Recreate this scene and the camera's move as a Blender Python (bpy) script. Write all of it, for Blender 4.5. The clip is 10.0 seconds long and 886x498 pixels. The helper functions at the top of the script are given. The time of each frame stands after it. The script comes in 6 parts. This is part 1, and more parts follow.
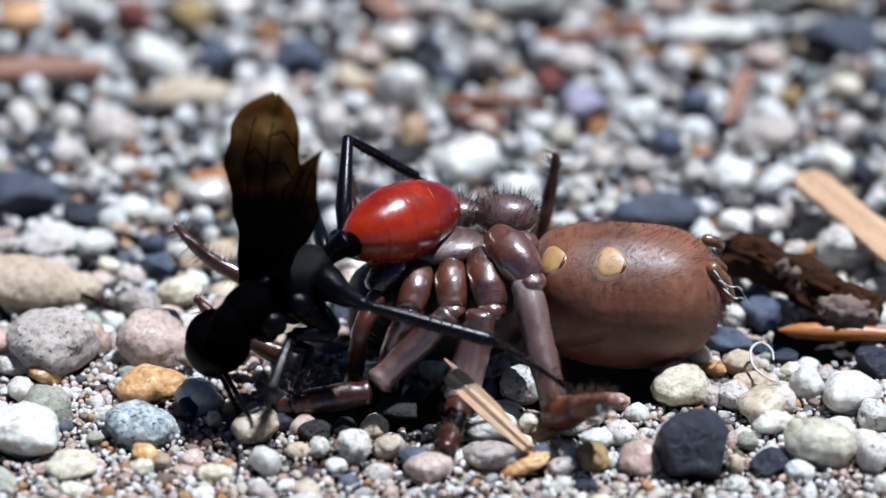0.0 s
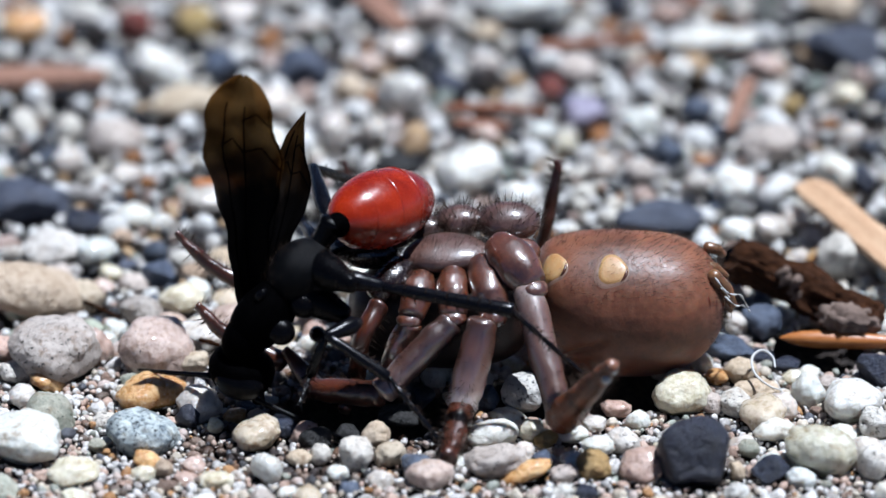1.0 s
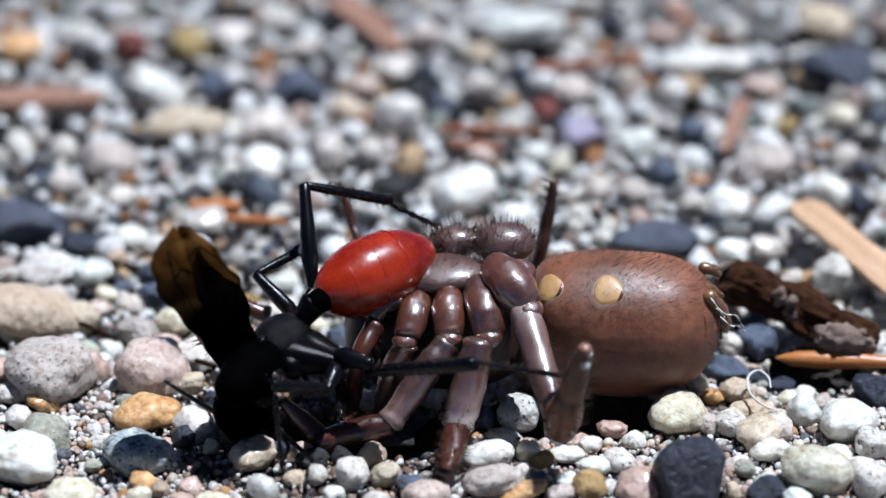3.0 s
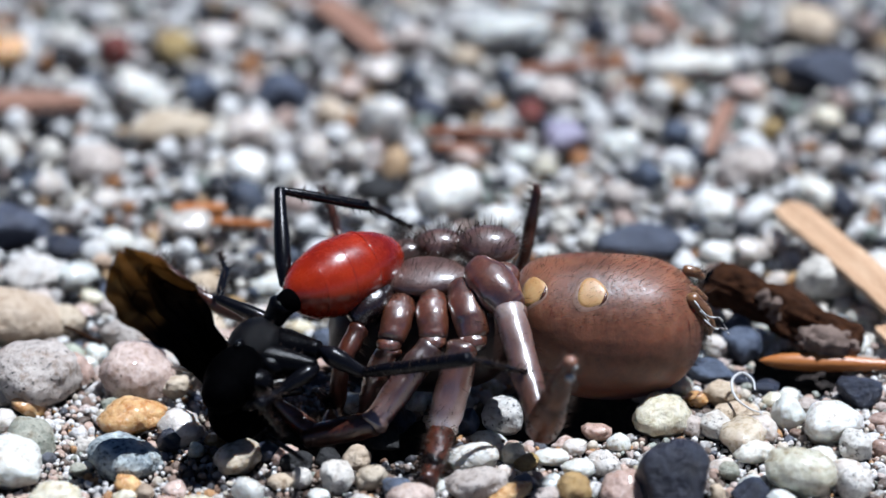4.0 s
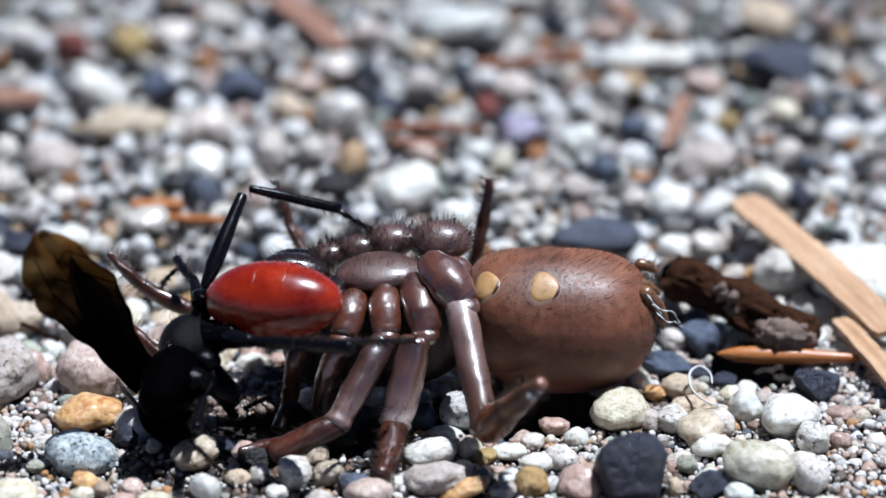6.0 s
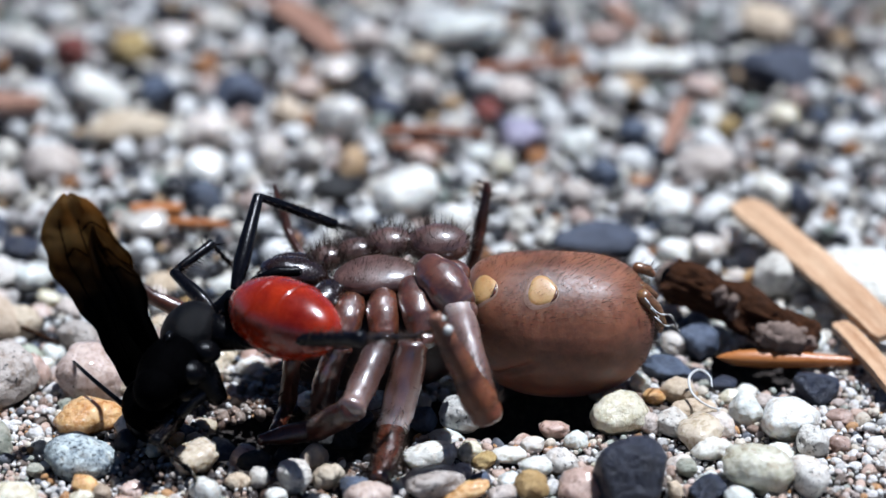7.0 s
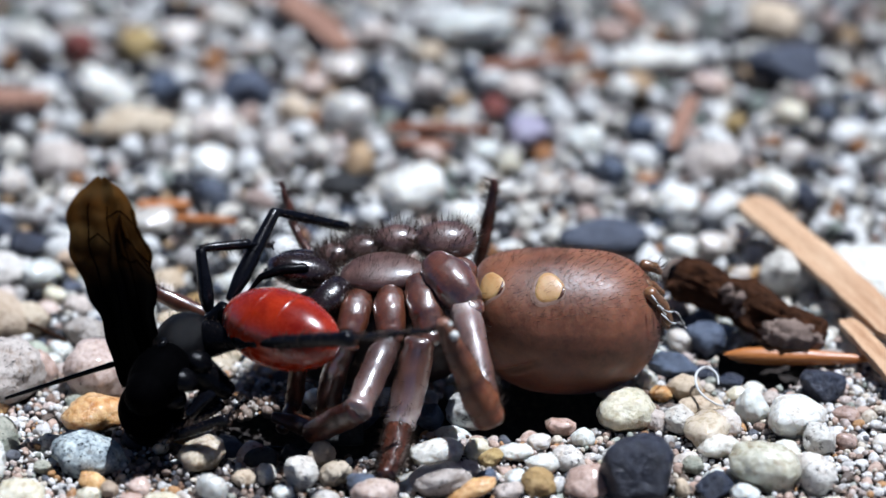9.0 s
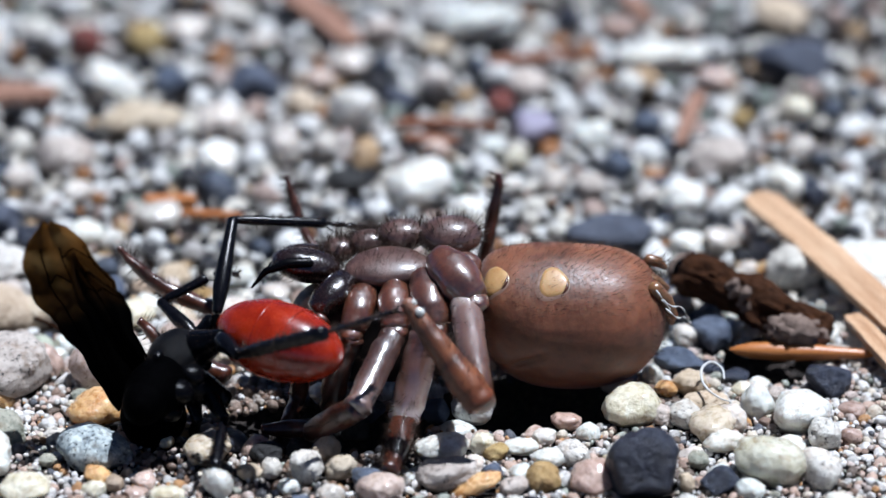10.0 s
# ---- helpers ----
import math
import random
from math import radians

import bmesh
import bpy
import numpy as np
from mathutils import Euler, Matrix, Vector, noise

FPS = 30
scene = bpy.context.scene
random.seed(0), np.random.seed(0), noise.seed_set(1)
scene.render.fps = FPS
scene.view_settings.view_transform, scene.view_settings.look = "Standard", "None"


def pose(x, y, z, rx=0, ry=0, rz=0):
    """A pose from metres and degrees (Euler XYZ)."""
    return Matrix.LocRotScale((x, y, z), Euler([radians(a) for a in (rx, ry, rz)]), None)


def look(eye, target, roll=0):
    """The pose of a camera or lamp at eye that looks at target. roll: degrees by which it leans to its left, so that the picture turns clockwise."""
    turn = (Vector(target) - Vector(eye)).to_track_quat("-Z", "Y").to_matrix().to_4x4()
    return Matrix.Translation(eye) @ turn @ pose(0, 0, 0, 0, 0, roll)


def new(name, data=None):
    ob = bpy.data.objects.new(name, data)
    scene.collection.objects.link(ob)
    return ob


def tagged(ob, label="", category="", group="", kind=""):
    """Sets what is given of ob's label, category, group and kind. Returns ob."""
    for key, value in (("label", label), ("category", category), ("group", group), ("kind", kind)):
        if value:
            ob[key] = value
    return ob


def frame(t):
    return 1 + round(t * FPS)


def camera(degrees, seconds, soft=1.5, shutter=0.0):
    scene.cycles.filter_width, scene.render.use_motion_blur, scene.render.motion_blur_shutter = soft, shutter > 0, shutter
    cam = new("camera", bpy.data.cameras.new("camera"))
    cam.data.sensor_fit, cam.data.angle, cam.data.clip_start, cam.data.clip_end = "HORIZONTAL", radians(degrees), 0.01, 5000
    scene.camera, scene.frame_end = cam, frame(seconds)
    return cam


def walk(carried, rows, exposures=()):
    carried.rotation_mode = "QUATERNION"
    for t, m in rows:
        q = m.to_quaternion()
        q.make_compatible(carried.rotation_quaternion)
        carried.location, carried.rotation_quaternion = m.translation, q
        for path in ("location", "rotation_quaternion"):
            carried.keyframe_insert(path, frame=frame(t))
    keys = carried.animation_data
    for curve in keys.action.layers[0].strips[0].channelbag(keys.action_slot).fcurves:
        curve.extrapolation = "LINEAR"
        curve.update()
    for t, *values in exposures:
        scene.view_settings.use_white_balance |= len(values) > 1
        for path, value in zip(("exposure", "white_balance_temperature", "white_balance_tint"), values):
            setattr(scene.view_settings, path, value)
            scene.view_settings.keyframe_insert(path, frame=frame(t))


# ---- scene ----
# A black wasp with a red abdomen drags at a paralysed brown spider that lies on its back on coarse grit.
from mathutils.bvhtree import BVHTree

MM = 0.001
cam = camera(15.0, 10.0, soft=1.5, shutter=0.5)
walk(cam, [
    (0, pose(0.00011, -0.21522, 0.10093, 64.425, 0, -0.004)),
    (0.5, pose(0.00015, -0.21537, 0.10078, 64.593, 0, 0.139)),
    (1, pose(0.00027, -0.21550, 0.10076, 64.625, 0, 0.074)),
    (1.5, pose(-0.00007, -0.21538, 0.10087, 64.618, 0, 0.037)),
    (2, pose(0.00005, -0.21562, 0.10080, 64.777, 0, 0.059)),
    (2.5, pose(0.00000, -0.21570, 0.10058, 65.000, 0, 0.000)),
    (4, pose(0.00026, -0.21589, 0.10088, 65.045, 0, -0.300)),
    (4.5, pose(0.00028, -0.21554, 0.10075, 64.907, 0, -0.503)),
    (5, pose(0.00048, -0.21572, 0.10082, 64.805, 0, -0.652)),
    (5.5, pose(0.00070, -0.21575, 0.10089, 64.857, 0, -0.966)),
    (7, pose(0.00068, -0.21593, 0.10060, 65.088, 0, -0.991)),
    (7.5, pose(0.00067, -0.21588, 0.10052, 65.080, 0, -0.908)),
    (8, pose(0.00030, -0.21585, 0.10074, 64.977, 0, -0.920)),
    (8.5, pose(0.00068, -0.21593, 0.10075, 65.030, 0, -0.896)),
    (9, pose(0.00064, -0.21596, 0.10081, 64.993, 0, -0.873)),
    (9.5, pose(0.00101, -0.21594, 0.10080, 64.995, 0, -0.853)),
    (10, pose(0.00096, -0.21608, 0.10066, 64.947, 0, -0.671)),
], exposures=[(0, 0.66, 5460, 10), (10, 0.66, 5460, 10)])
cam.data.dof.use_dof = True
cam.data.dof.focus_distance = 0.2125
cam.data.dof.aperture_fstop = 25.0

# ---- light ----
SUN_EL, SUN_AZ = 74.0, 84.0   # degrees; azimuth from +y towards +x
world = bpy.data.worlds.new("sky")
scene.world = world
world.use_nodes = True
wn = world.node_tree
sky = wn.nodes.new("ShaderNodeTexSky")
sky.sky_type, sky.sun_disc = 'NISHITA', False
sky.altitude, sky.air_density, sky.dust_density = 3000.0, 0.35, 0.1
sky.sun_elevation, sky.sun_rotation = radians(SUN_EL), radians(SUN_AZ)
wn.links.new(sky.outputs[0], wn.nodes["Background"].inputs[0])
wn.nodes["Background"].inputs[1].default_value = 0.05
sun = new("sun", bpy.data.lights.new("sun", 'SUN'))
sun.data.energy, sun.data.angle, sun.data.color = 5.0, radians(0.53), (1.0, 0.96, 0.91)
sx, sy = math.sin(radians(SUN_AZ)), math.cos(radians(SUN_AZ))
ce, se = math.cos(radians(SUN_EL)), math.sin(radians(SUN_EL))
sun.matrix_world = look((sx * ce, sy * ce, se), (0, 0, 0))


# ---- materials ----
def material(name):
    m = bpy.data.materials.new(name)
    m.use_nodes = True
    nt = m.node_tree
    return m, nt, nt.nodes["Principled BSDF"]


def add(nt, kind, **values):
    n = nt.nodes.new(kind)
    for key, v in values.items():
        setattr(n, key, v)
    return n


def coords(nt, scale):
    """Object coordinates in millimetres times scale, shifted per object so that repeats differ."""
    tc = add(nt, "ShaderNodeTexCoord")
    mp = add(nt, "ShaderNodeMapping")
    mp.inputs["Scale"].default_value = (1000 * scale,) * 3
    nt.links.new(tc.outputs["Object"], mp.inputs["Vector"])
    oi = add(nt, "ShaderNodeObjectInfo")
    mul = add(nt, "ShaderNodeMath", operation='MULTIPLY')
    mul.inputs[1].default_value = 57.0
    nt.links.new(oi.outputs["Random"], mul.inputs[0])
    comb = add(nt, "ShaderNodeCombineXYZ")
    nt.links.new(mul.outputs[0], comb.inputs[0])
    nt.links.new(mul.outputs[0], comb.inputs[1])
    nt.links.new(comb.outputs[0], mp.inputs["Location"])
    return mp.outputs[0]


def noise_tex(nt, vec, scale, detail=4.0, rough=0.6):
    n = add(nt, "ShaderNodeTexNoise")
    n.inputs["Scale"].default_value, n.inputs["Detail"].default_value, n.inputs["Roughness"].default_value = scale, detail, rough
    nt.links.new(vec, n.inputs["Vector"])
    return n.outputs["Fac"]


def ramp(nt, fac, stops, interp='LINEAR'):
    r = add(nt, "ShaderNodeValToRGB")
    r.color_ramp.interpolation = interp
    el = r.color_ramp.elements
    while len(el) < len(stops):
        el.new(0.5)
    for e, (pos, col) in zip(el, stops):
        e.position, e.color = pos, (*col, 1)
    nt.links.new(fac, r.inputs[0])
    return r.outputs[0]


def mixc(nt, fac, a, b, blend='MIX'):
    n = add(nt, "ShaderNodeMix", data_type='RGBA', blend_type=blend)
    for sock, v in ((n.inputs[0], fac), (n.inputs[6], a), (n.inputs[7], b)):
        if isinstance(v, (int, float)):
            sock.default_value = v
        elif isinstance(v, tuple):
            sock.default_value = (*v, 1)
        else:
            nt.links.new(v, sock)
    return n.outputs[2]


def bump(nt, bsdf, height, strength, distance):
    b = add(nt, "ShaderNodeBump")
    b.inputs["Strength"].default_value, b.inputs["Distance"].default_value = strength, distance * MM
    nt.links.new(height, b.inputs["Height"])
    nt.links.new(b.outputs[0], bsdf.inputs["Normal"])


def stone(name, light, mid, spot, spots=0.62, rough=0.55, clear=0.0):
    """Worn stone: cloudy base, veins, mineral specks and a pitted surface, different from stone to stone."""
    m, nt, b = material(name)
    geo = add(nt, "ShaderNodeNewGeometry")
    mp = add(nt, "ShaderNodeMapping")
    mp.inputs["Scale"].default_value = (1000,) * 3
    nt.links.new(geo.outputs["Position"], mp.inputs["Vector"])
    v = mp.outputs[0]
    big, mid_n, fine = noise_tex(nt, v, 0.6, 3), noise_tex(nt, v, 2.0, 5, 0.65), noise_tex(nt, v, 3.4, 6, 0.72)
    col = ramp(nt, big, [(0.35, mid), (0.62, light)])
    col = mixc(nt, 0.4, col, ramp(nt, mid_n, [(0.34, tuple(c * 0.7 for c in mid)), (0.45, mid), (0.55, light)]))
    soil = ramp(nt, noise_tex(nt, v, 1.15, 5, 0.7), [(0.54, (0, 0, 0)), (0.66, (0.65, 0.65, 0.65))])
    col = mixc(nt, soil, col, mixc(nt, 1.0, col, (0.52, 0.40, 0.29), 'MULTIPLY'))
    mask = ramp(nt, fine, [(spots, (0, 0, 0)), (spots + 0.05, (1, 1, 1))])
    col = mixc(nt, mask, col, spot)
    oi = add(nt, "ShaderNodeObjectInfo")
    tone = ramp(nt, oi.outputs["Random"], [(0.0, (0.70, 0.66, 0.62)), (0.3, (1.0, 0.90, 0.84)), (0.5, (0.94, 0.98, 0.97)), (0.75, (1.08, 1.06, 0.98)), (1.0, (1.12, 1.12, 1.1))])
    nt.links.new(mixc(nt, 1.0, col, tone, 'MULTIPLY'), b.inputs["Base Color"])
    nt.links.new(ramp(nt, mid_n, [(0.35, (rough * 0.7,) * 3), (0.65, (min(1.0, rough * 1.35),) * 3)]), b.inputs["Roughness"])
    if clear:
        b.inputs["Subsurface Weight"].default_value = clear
        b.inputs["Coat Weight"].default_value, b.inputs["Coat Roughness"].default_value = 0.5, 0.12
        b.inputs["Subsurface Radius"].default_value = (0.8 * MM, 0.66 * MM, 0.5 * MM)
        b.inputs["Subsurface Scale"].default_value = 1.0
    hsum = add(nt, "ShaderNodeMath", operation='MULTIPLY_ADD')
    hsum.inputs[1].default_value = 0.45
    nt.links.new(fine, hsum.inputs[0])
    nt.links.new(mid_n, hsum.inputs[2])
    bump(nt, b, hsum.outputs[0], 1.0, 0.15 if clear else 0.28)
    return m


STONE = {
    'white': stone("white_quartz", (0.64, 0.64, 0.615), (0.50, 0.485, 0.45), (0.07, 0.075, 0.07), 0.645, 0.36, 0.45),
    'cream': stone("cream_quartz", (0.59, 0.56, 0.47), (0.46, 0.41, 0.29), (0.20, 0.15, 0.09), 0.66, 0.30, 0.5),
    'grey': stone("speckled_granite", (0.62, 0.60, 0.57), (0.46, 0.42, 0.385), (0.0186, 0.0186, 0.0217), 0.575, 0.42),
    'speckled': stone("blue_speckled_granite", (0.54, 0.60, 0.62), (0.10, 0.135, 0.18), (0.014, 0.018, 0.024), 0.55, 0.5),
    'rose': stone("rose_quartz", (0.54, 0.43, 0.375), (0.37, 0.265, 0.225), (0.062, 0.0372, 0.0341), 0.60, 0.33, 0.35),
    'tan': stone("tan_stone", (0.54, 0.45, 0.35), (0.38, 0.29, 0.20), (0.14, 0.095, 0.062), 0.64, 0.5),
    'orange': stone("orange_agate", (0.58, 0.38, 0.18), (0.40, 0.18, 0.05), (0.60, 0.50, 0.38), 0.60, 0.3, 0.4),
    'ochre': stone("ochre_stone", (0.3844, 0.2852, 0.124), (0.2604, 0.1674, 0.0496), (0.124, 0.0806, 0.0372), 0.66, 0.5),
    'moss': stone("greenish_stone", (0.46, 0.48, 0.41), (0.25, 0.29, 0.24), (0.05, 0.06, 0.05), 0.60, 0.5),
    'lilac': stone("pale_lilac_stone", (0.40, 0.40, 0.54), (0.27, 0.27, 0.40), (0.15, 0.15, 0.2), 0.68, 0.5),
    'slate': stone("slate_blue_stone", (0.085, 0.105, 0.155), (0.036, 0.047, 0.08), (0.15, 0.165, 0.19), 0.64, 0.55),
    'dark': stone("dark_basalt", (0.020, 0.026, 0.050), (0.005, 0.007, 0.016), (0.075, 0.085, 0.115), 0.62, 0.4),
    'black': stone("black_stone", (0.0093, 0.00868, 0.00868), (0.00496, 0.00496, 0.00496), (0.0248, 0.0217, 0.0186), 0.68, 0.6),
    'red': stone("red_stone", (0.186, 0.0434, 0.031), (0.1116, 0.0248, 0.0186), (0.062, 0.0186, 0.0186), 0.66, 0.5),
}


def gravel_material(name, tones):
    m, nt, b = material(name)
    geo = add(nt, "ShaderNodeNewGeometry")
    r = geo.outputs["Random Per Island"]
    tc = add(nt, "ShaderNodeTexCoord")
    mp = add(nt, "ShaderNodeMapping")
    mp.inputs["Scale"].default_value = (1000,) * 3
    nt.links.new(tc.outputs["Object"], mp.inputs["Vector"])
    big, fine = noise_tex(nt, mp.outputs[0], 0.8, 3), noise_tex(nt, mp.outputs[0], 4.0, 6, 0.7)
    base = ramp(nt, r, tones, 'CONSTANT')
    shade = ramp(nt, big, [(0.3, (0.78, 0.78, 0.78)), (0.6, (1.05, 1.05, 1.05))])
    col = mixc(nt, 1.0, base, shade, 'MULTIPLY')
    soil = ramp(nt, noise_tex(nt, mp.outputs[0], 1.3, 4, 0.7), [(0.52, (0, 0, 0)), (0.66, (0.7, 0.7, 0.7))])
    col = mixc(nt, soil, col, mixc(nt, 1.0, col, (0.50, 0.38, 0.28), 'MULTIPLY'))
    mask = ramp(nt, fine, [(0.60, (0, 0, 0)), (0.68, (1, 1, 1))])
    col = mixc(nt, mask, col, (0.09, 0.08, 0.08))
    nt.links.new(col, b.inputs["Base Color"])
    b.inputs["Roughness"].default_value = 0.34
    bump(nt, b, noise_tex(nt, mp.outputs[0], 2.4, 7, 0.7), 1.0, 0.2)
    return m


def sand_material():
    """Fines coloured dark for the shade in the gaps between stones; farther off, where no stones are set, the same
    mixed grit seen as a surface.
    """
    m, nt, b = material("gap_shaded_fines")
    geo = add(nt, "ShaderNodeNewGeometry")
    mp = add(nt, "ShaderNodeMapping")
    mp.inputs["Scale"].default_value = (1000,) * 3
    nt.links.new(geo.outputs["Position"], mp.inputs["Vector"])
    v = mp.outputs[0]
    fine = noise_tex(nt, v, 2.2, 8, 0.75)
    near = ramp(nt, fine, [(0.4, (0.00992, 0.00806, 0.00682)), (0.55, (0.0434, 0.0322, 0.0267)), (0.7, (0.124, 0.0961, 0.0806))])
    cells = add(nt, "ShaderNodeTexVoronoi")
    cells.inputs["Scale"].default_value = 0.55
    nt.links.new(v, cells.inputs["Vector"])
    sepc = add(nt, "ShaderNodeSeparateColor")
    nt.links.new(cells.outputs["Color"], sepc.inputs[0])
    far = ramp(nt, sepc.outputs[0], [(0.0, (0.434, 0.4278, 0.4092)), (0.3, (0.3596, 0.3286, 0.279)), (0.45, (0.248, 0.248, 0.2356)), (0.6, (0.2976, 0.2232, 0.186)),
                                     (0.7, (0.124, 0.1302, 0.1426)), (0.85, (0.031, 0.0341, 0.0434))], 'CONSTANT')
    # cell rims darkened for the shade between the far stones
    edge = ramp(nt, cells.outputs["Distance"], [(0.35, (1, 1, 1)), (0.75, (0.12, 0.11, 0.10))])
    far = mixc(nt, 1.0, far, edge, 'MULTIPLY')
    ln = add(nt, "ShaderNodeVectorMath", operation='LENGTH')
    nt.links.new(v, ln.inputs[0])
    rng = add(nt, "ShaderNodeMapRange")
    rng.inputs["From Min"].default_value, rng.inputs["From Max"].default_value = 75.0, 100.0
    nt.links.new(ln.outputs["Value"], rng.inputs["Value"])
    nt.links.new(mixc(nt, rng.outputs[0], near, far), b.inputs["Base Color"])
    b.inputs["Roughness"].default_value = 0.9
    bump(nt, b, fine, 1.0, 0.5)
    return m


def body_material(name, dark, light, rough, scale=1.2, coat=0.0, sss=0.0, relief=0.03, streak=None, grain=0.3):
    m, nt, b = material(name)
    v = coords(nt, 1.0)
    if streak:
        mp = add(nt, "ShaderNodeMapping")
        mp.inputs["Scale"].default_value = streak
        nt.links.new(v, mp.inputs["Vector"])
        v = mp.outputs[0]
    big, fine = noise_tex(nt, v, scale, 4), noise_tex(nt, v, scale * 9, 4, 0.7)
    col = ramp(nt, big, [(0.32, dark), (0.68, light)])
    col = mixc(nt, grain, col, ramp(nt, fine, [(0.35, dark), (0.65, light)]))
    nt.links.new(col, b.inputs["Base Color"])
    nt.links.new(ramp(nt, fine, [(0.3, (rough * 0.8,) * 3), (0.7, (min(1, rough * 1.25),) * 3)]), b.inputs["Roughness"])
    b.inputs["Coat Weight"].default_value, b.inputs["Coat Roughness"].default_value = coat, 0.2
    if sss:
        b.inputs["Subsurface Weight"].default_value, b.inputs["Subsurface Scale"].default_value = sss, 1.0
        b.inputs["Subsurface Radius"].default_value = (0.7 * MM, 0.25 * MM, 0.12 * MM)
    bump(nt, b, fine, 0.5, relief)
    return m


def graded_shell(name, axis, stops):
    """Leg shell whose colour runs along the segment, paler where the skin thins at a joint."""
    m = body_material(name, (0.85, 0.83, 0.81), (1.3, 1.3, 1.3), 0.42, 0.5, 1.0, 0.25, relief=0.08, grain=0.35)
    nt = m.node_tree
    b = nt.nodes["Principled BSDF"]
    mottle = b.inputs["Base Color"].links[0].from_socket
    tc = add(nt, "ShaderNodeTexCoord")
    sep = add(nt, "ShaderNodeSeparateXYZ")
    nt.links.new(tc.outputs["Generated"], sep.inputs[0])
    run = ramp(nt, sep.outputs[axis], stops)
    nt.links.new(mixc(nt, 1.0, run, mottle, 'MULTIPLY'), b.inputs["Base Color"])
    b.inputs["Specular IOR Level"].default_value = 0.7
    b.inputs["Coat Roughness"].default_value, b.inputs["Coat IOR"].default_value = 0.2, 2.1
    return m


# the near-black share is raised to stand in for shaded gaps
GRAVEL = gravel_material("mixed_grit", [(0.0, (0.64, 0.64, 0.62)), (0.30, (0.58, 0.55, 0.48)), (0.44, (0.36, 0.34, 0.32)), (0.53, (0.36, 0.27, 0.23)), (0.58, (0.38, 0.26, 0.14)), (0.61, (0.13, 0.13, 0.12)), (0.66, (0.045, 0.058, 0.085)), (0.72, (0.010, 0.011, 0.015)), (0.88, (0.27, 0.12, 0.04)), (0.91, (0.20, 0.23, 0.20)), (0.94, (0.54, 0.54, 0.52))])
PALE_GRAVEL = gravel_material("pale_grit", [(0.0, (0.64, 0.625, 0.60)), (0.30, (0.56, 0.50, 0.405)), (0.44, (0.49, 0.41, 0.365)), (0.56, (0.46, 0.335, 0.265)), (0.70, (0.44, 0.43, 0.41)), (0.79, (0.12, 0.09, 0.07)),
                                            (0.84, (0.08, 0.085, 0.10)), (0.88, (0.40, 0.22, 0.09)), (0.92, (0.20, 0.135, 0.10)), (0.96, (0.32, 0.34, 0.29))])
# dirty brown tones, darkened further for the shade under the animals
DIRT_SHADE_GRAVEL = gravel_material("dirt_shade_grit", [(0.0, (0.20, 0.145, 0.11)), (0.25, (0.07, 0.042, 0.028)), (0.42, (0.26, 0.215, 0.175)), (0.56, (0.03, 0.022, 0.02)), (0.70, (0.15, 0.085, 0.05)), (0.84, (0.36, 0.32, 0.28)), (0.94, (0.05, 0.05, 0.055))])
SAND = sand_material()
SKIN = body_material("brown_velvet_skin", (0.062, 0.019, 0.007), (0.235, 0.092, 0.043), 0.48, 0.2, 0.0, relief=0.06, sss=0.6)
SKIN.node_tree.nodes["Principled BSDF"].inputs["Specular IOR Level"].default_value = 0.45
SKIN.node_tree.nodes["Principled BSDF"].inputs["Subsurface Scale"].default_value = 2.8
SKIN.node_tree.nodes["Principled BSDF"].inputs["Sheen Weight"].default_value = 0.05
SKIN.node_tree.nodes["Principled BSDF"].inputs["Sheen Tint"].default_value = (0.9, 0.82, 0.95, 1)
SHELL = body_material("brown_leg_shell", (0.026, 0.0062, 0.0025), (0.140, 0.043, 0.017), 0.40, 0.6, 1.0, 0.25, relief=0.08, grain=0.35)
JAW = body_material("black_brown_jaw", (0.004, 0.0022, 0.002), (0.016, 0.007, 0.006), 0.25, 0.6, 1.0, relief=0.05)
RUST = body_material("rust_leg_shell", (0.012, 0.0028, 0.0013), (0.082, 0.021, 0.008), 0.34, 0.5, 0.6, 0.2, relief=0.05, grain=0.3)
SHELL.node_tree.nodes["Principled BSDF"].inputs["Specular IOR Level"].default_value = 0.6
SHELL.node_tree.nodes["Principled BSDF"].inputs["Coat Roughness"].default_value = 0.2
SHELL.node_tree.nodes["Principled BSDF"].inputs["Coat IOR"].default_value = 2.1
CARAPACE = body_material("dark_carapace", (0.00744, 0.0031, 0.00186), (0.0279, 0.0112, 0.00682), 0.5, 0.5, relief=0.03)
STERNUM = body_material("dusty_brown_plate", (0.030, 0.012, 0.008), (0.120, 0.062, 0.048), 0.36, 0.8, 0.8, relief=0.09)
STERNUM.node_tree.nodes["Principled BSDF"].inputs["Coat IOR"].default_value = 1.8
AMBER = body_material("amber_brown_skin", (0.0868, 0.0341, 0.0124), (0.186, 0.093, 0.0372), 0.35, 0.9, 0.5, 0.3)
THIRD_LEG = graded_shell("third_leg_shell", 'Z', [(0.0, (0.52, 0.42, 0.38)), (0.24, (0.48, 0.38, 0.34)), (0.32, (0.22, 0.135, 0.115)), (0.6, (0.105, 0.045, 0.030)), (1.0, (0.05, 0.017, 0.009))])
FOURTH_LEG = graded_shell("fourth_leg_shell", 'X', [(0.02, (0.1984, 0.1302, 0.1116)), (0.09, (0.2852, 0.2232, 0.1984)), (0.17, (0.1488, 0.0868, 0.0713)), (0.6, (0.0992, 0.0484, 0.0341)), (0.8, (0.0806, 0.031, 0.0136)), (1.0, (0.0806, 0.0248, 0.0093))])
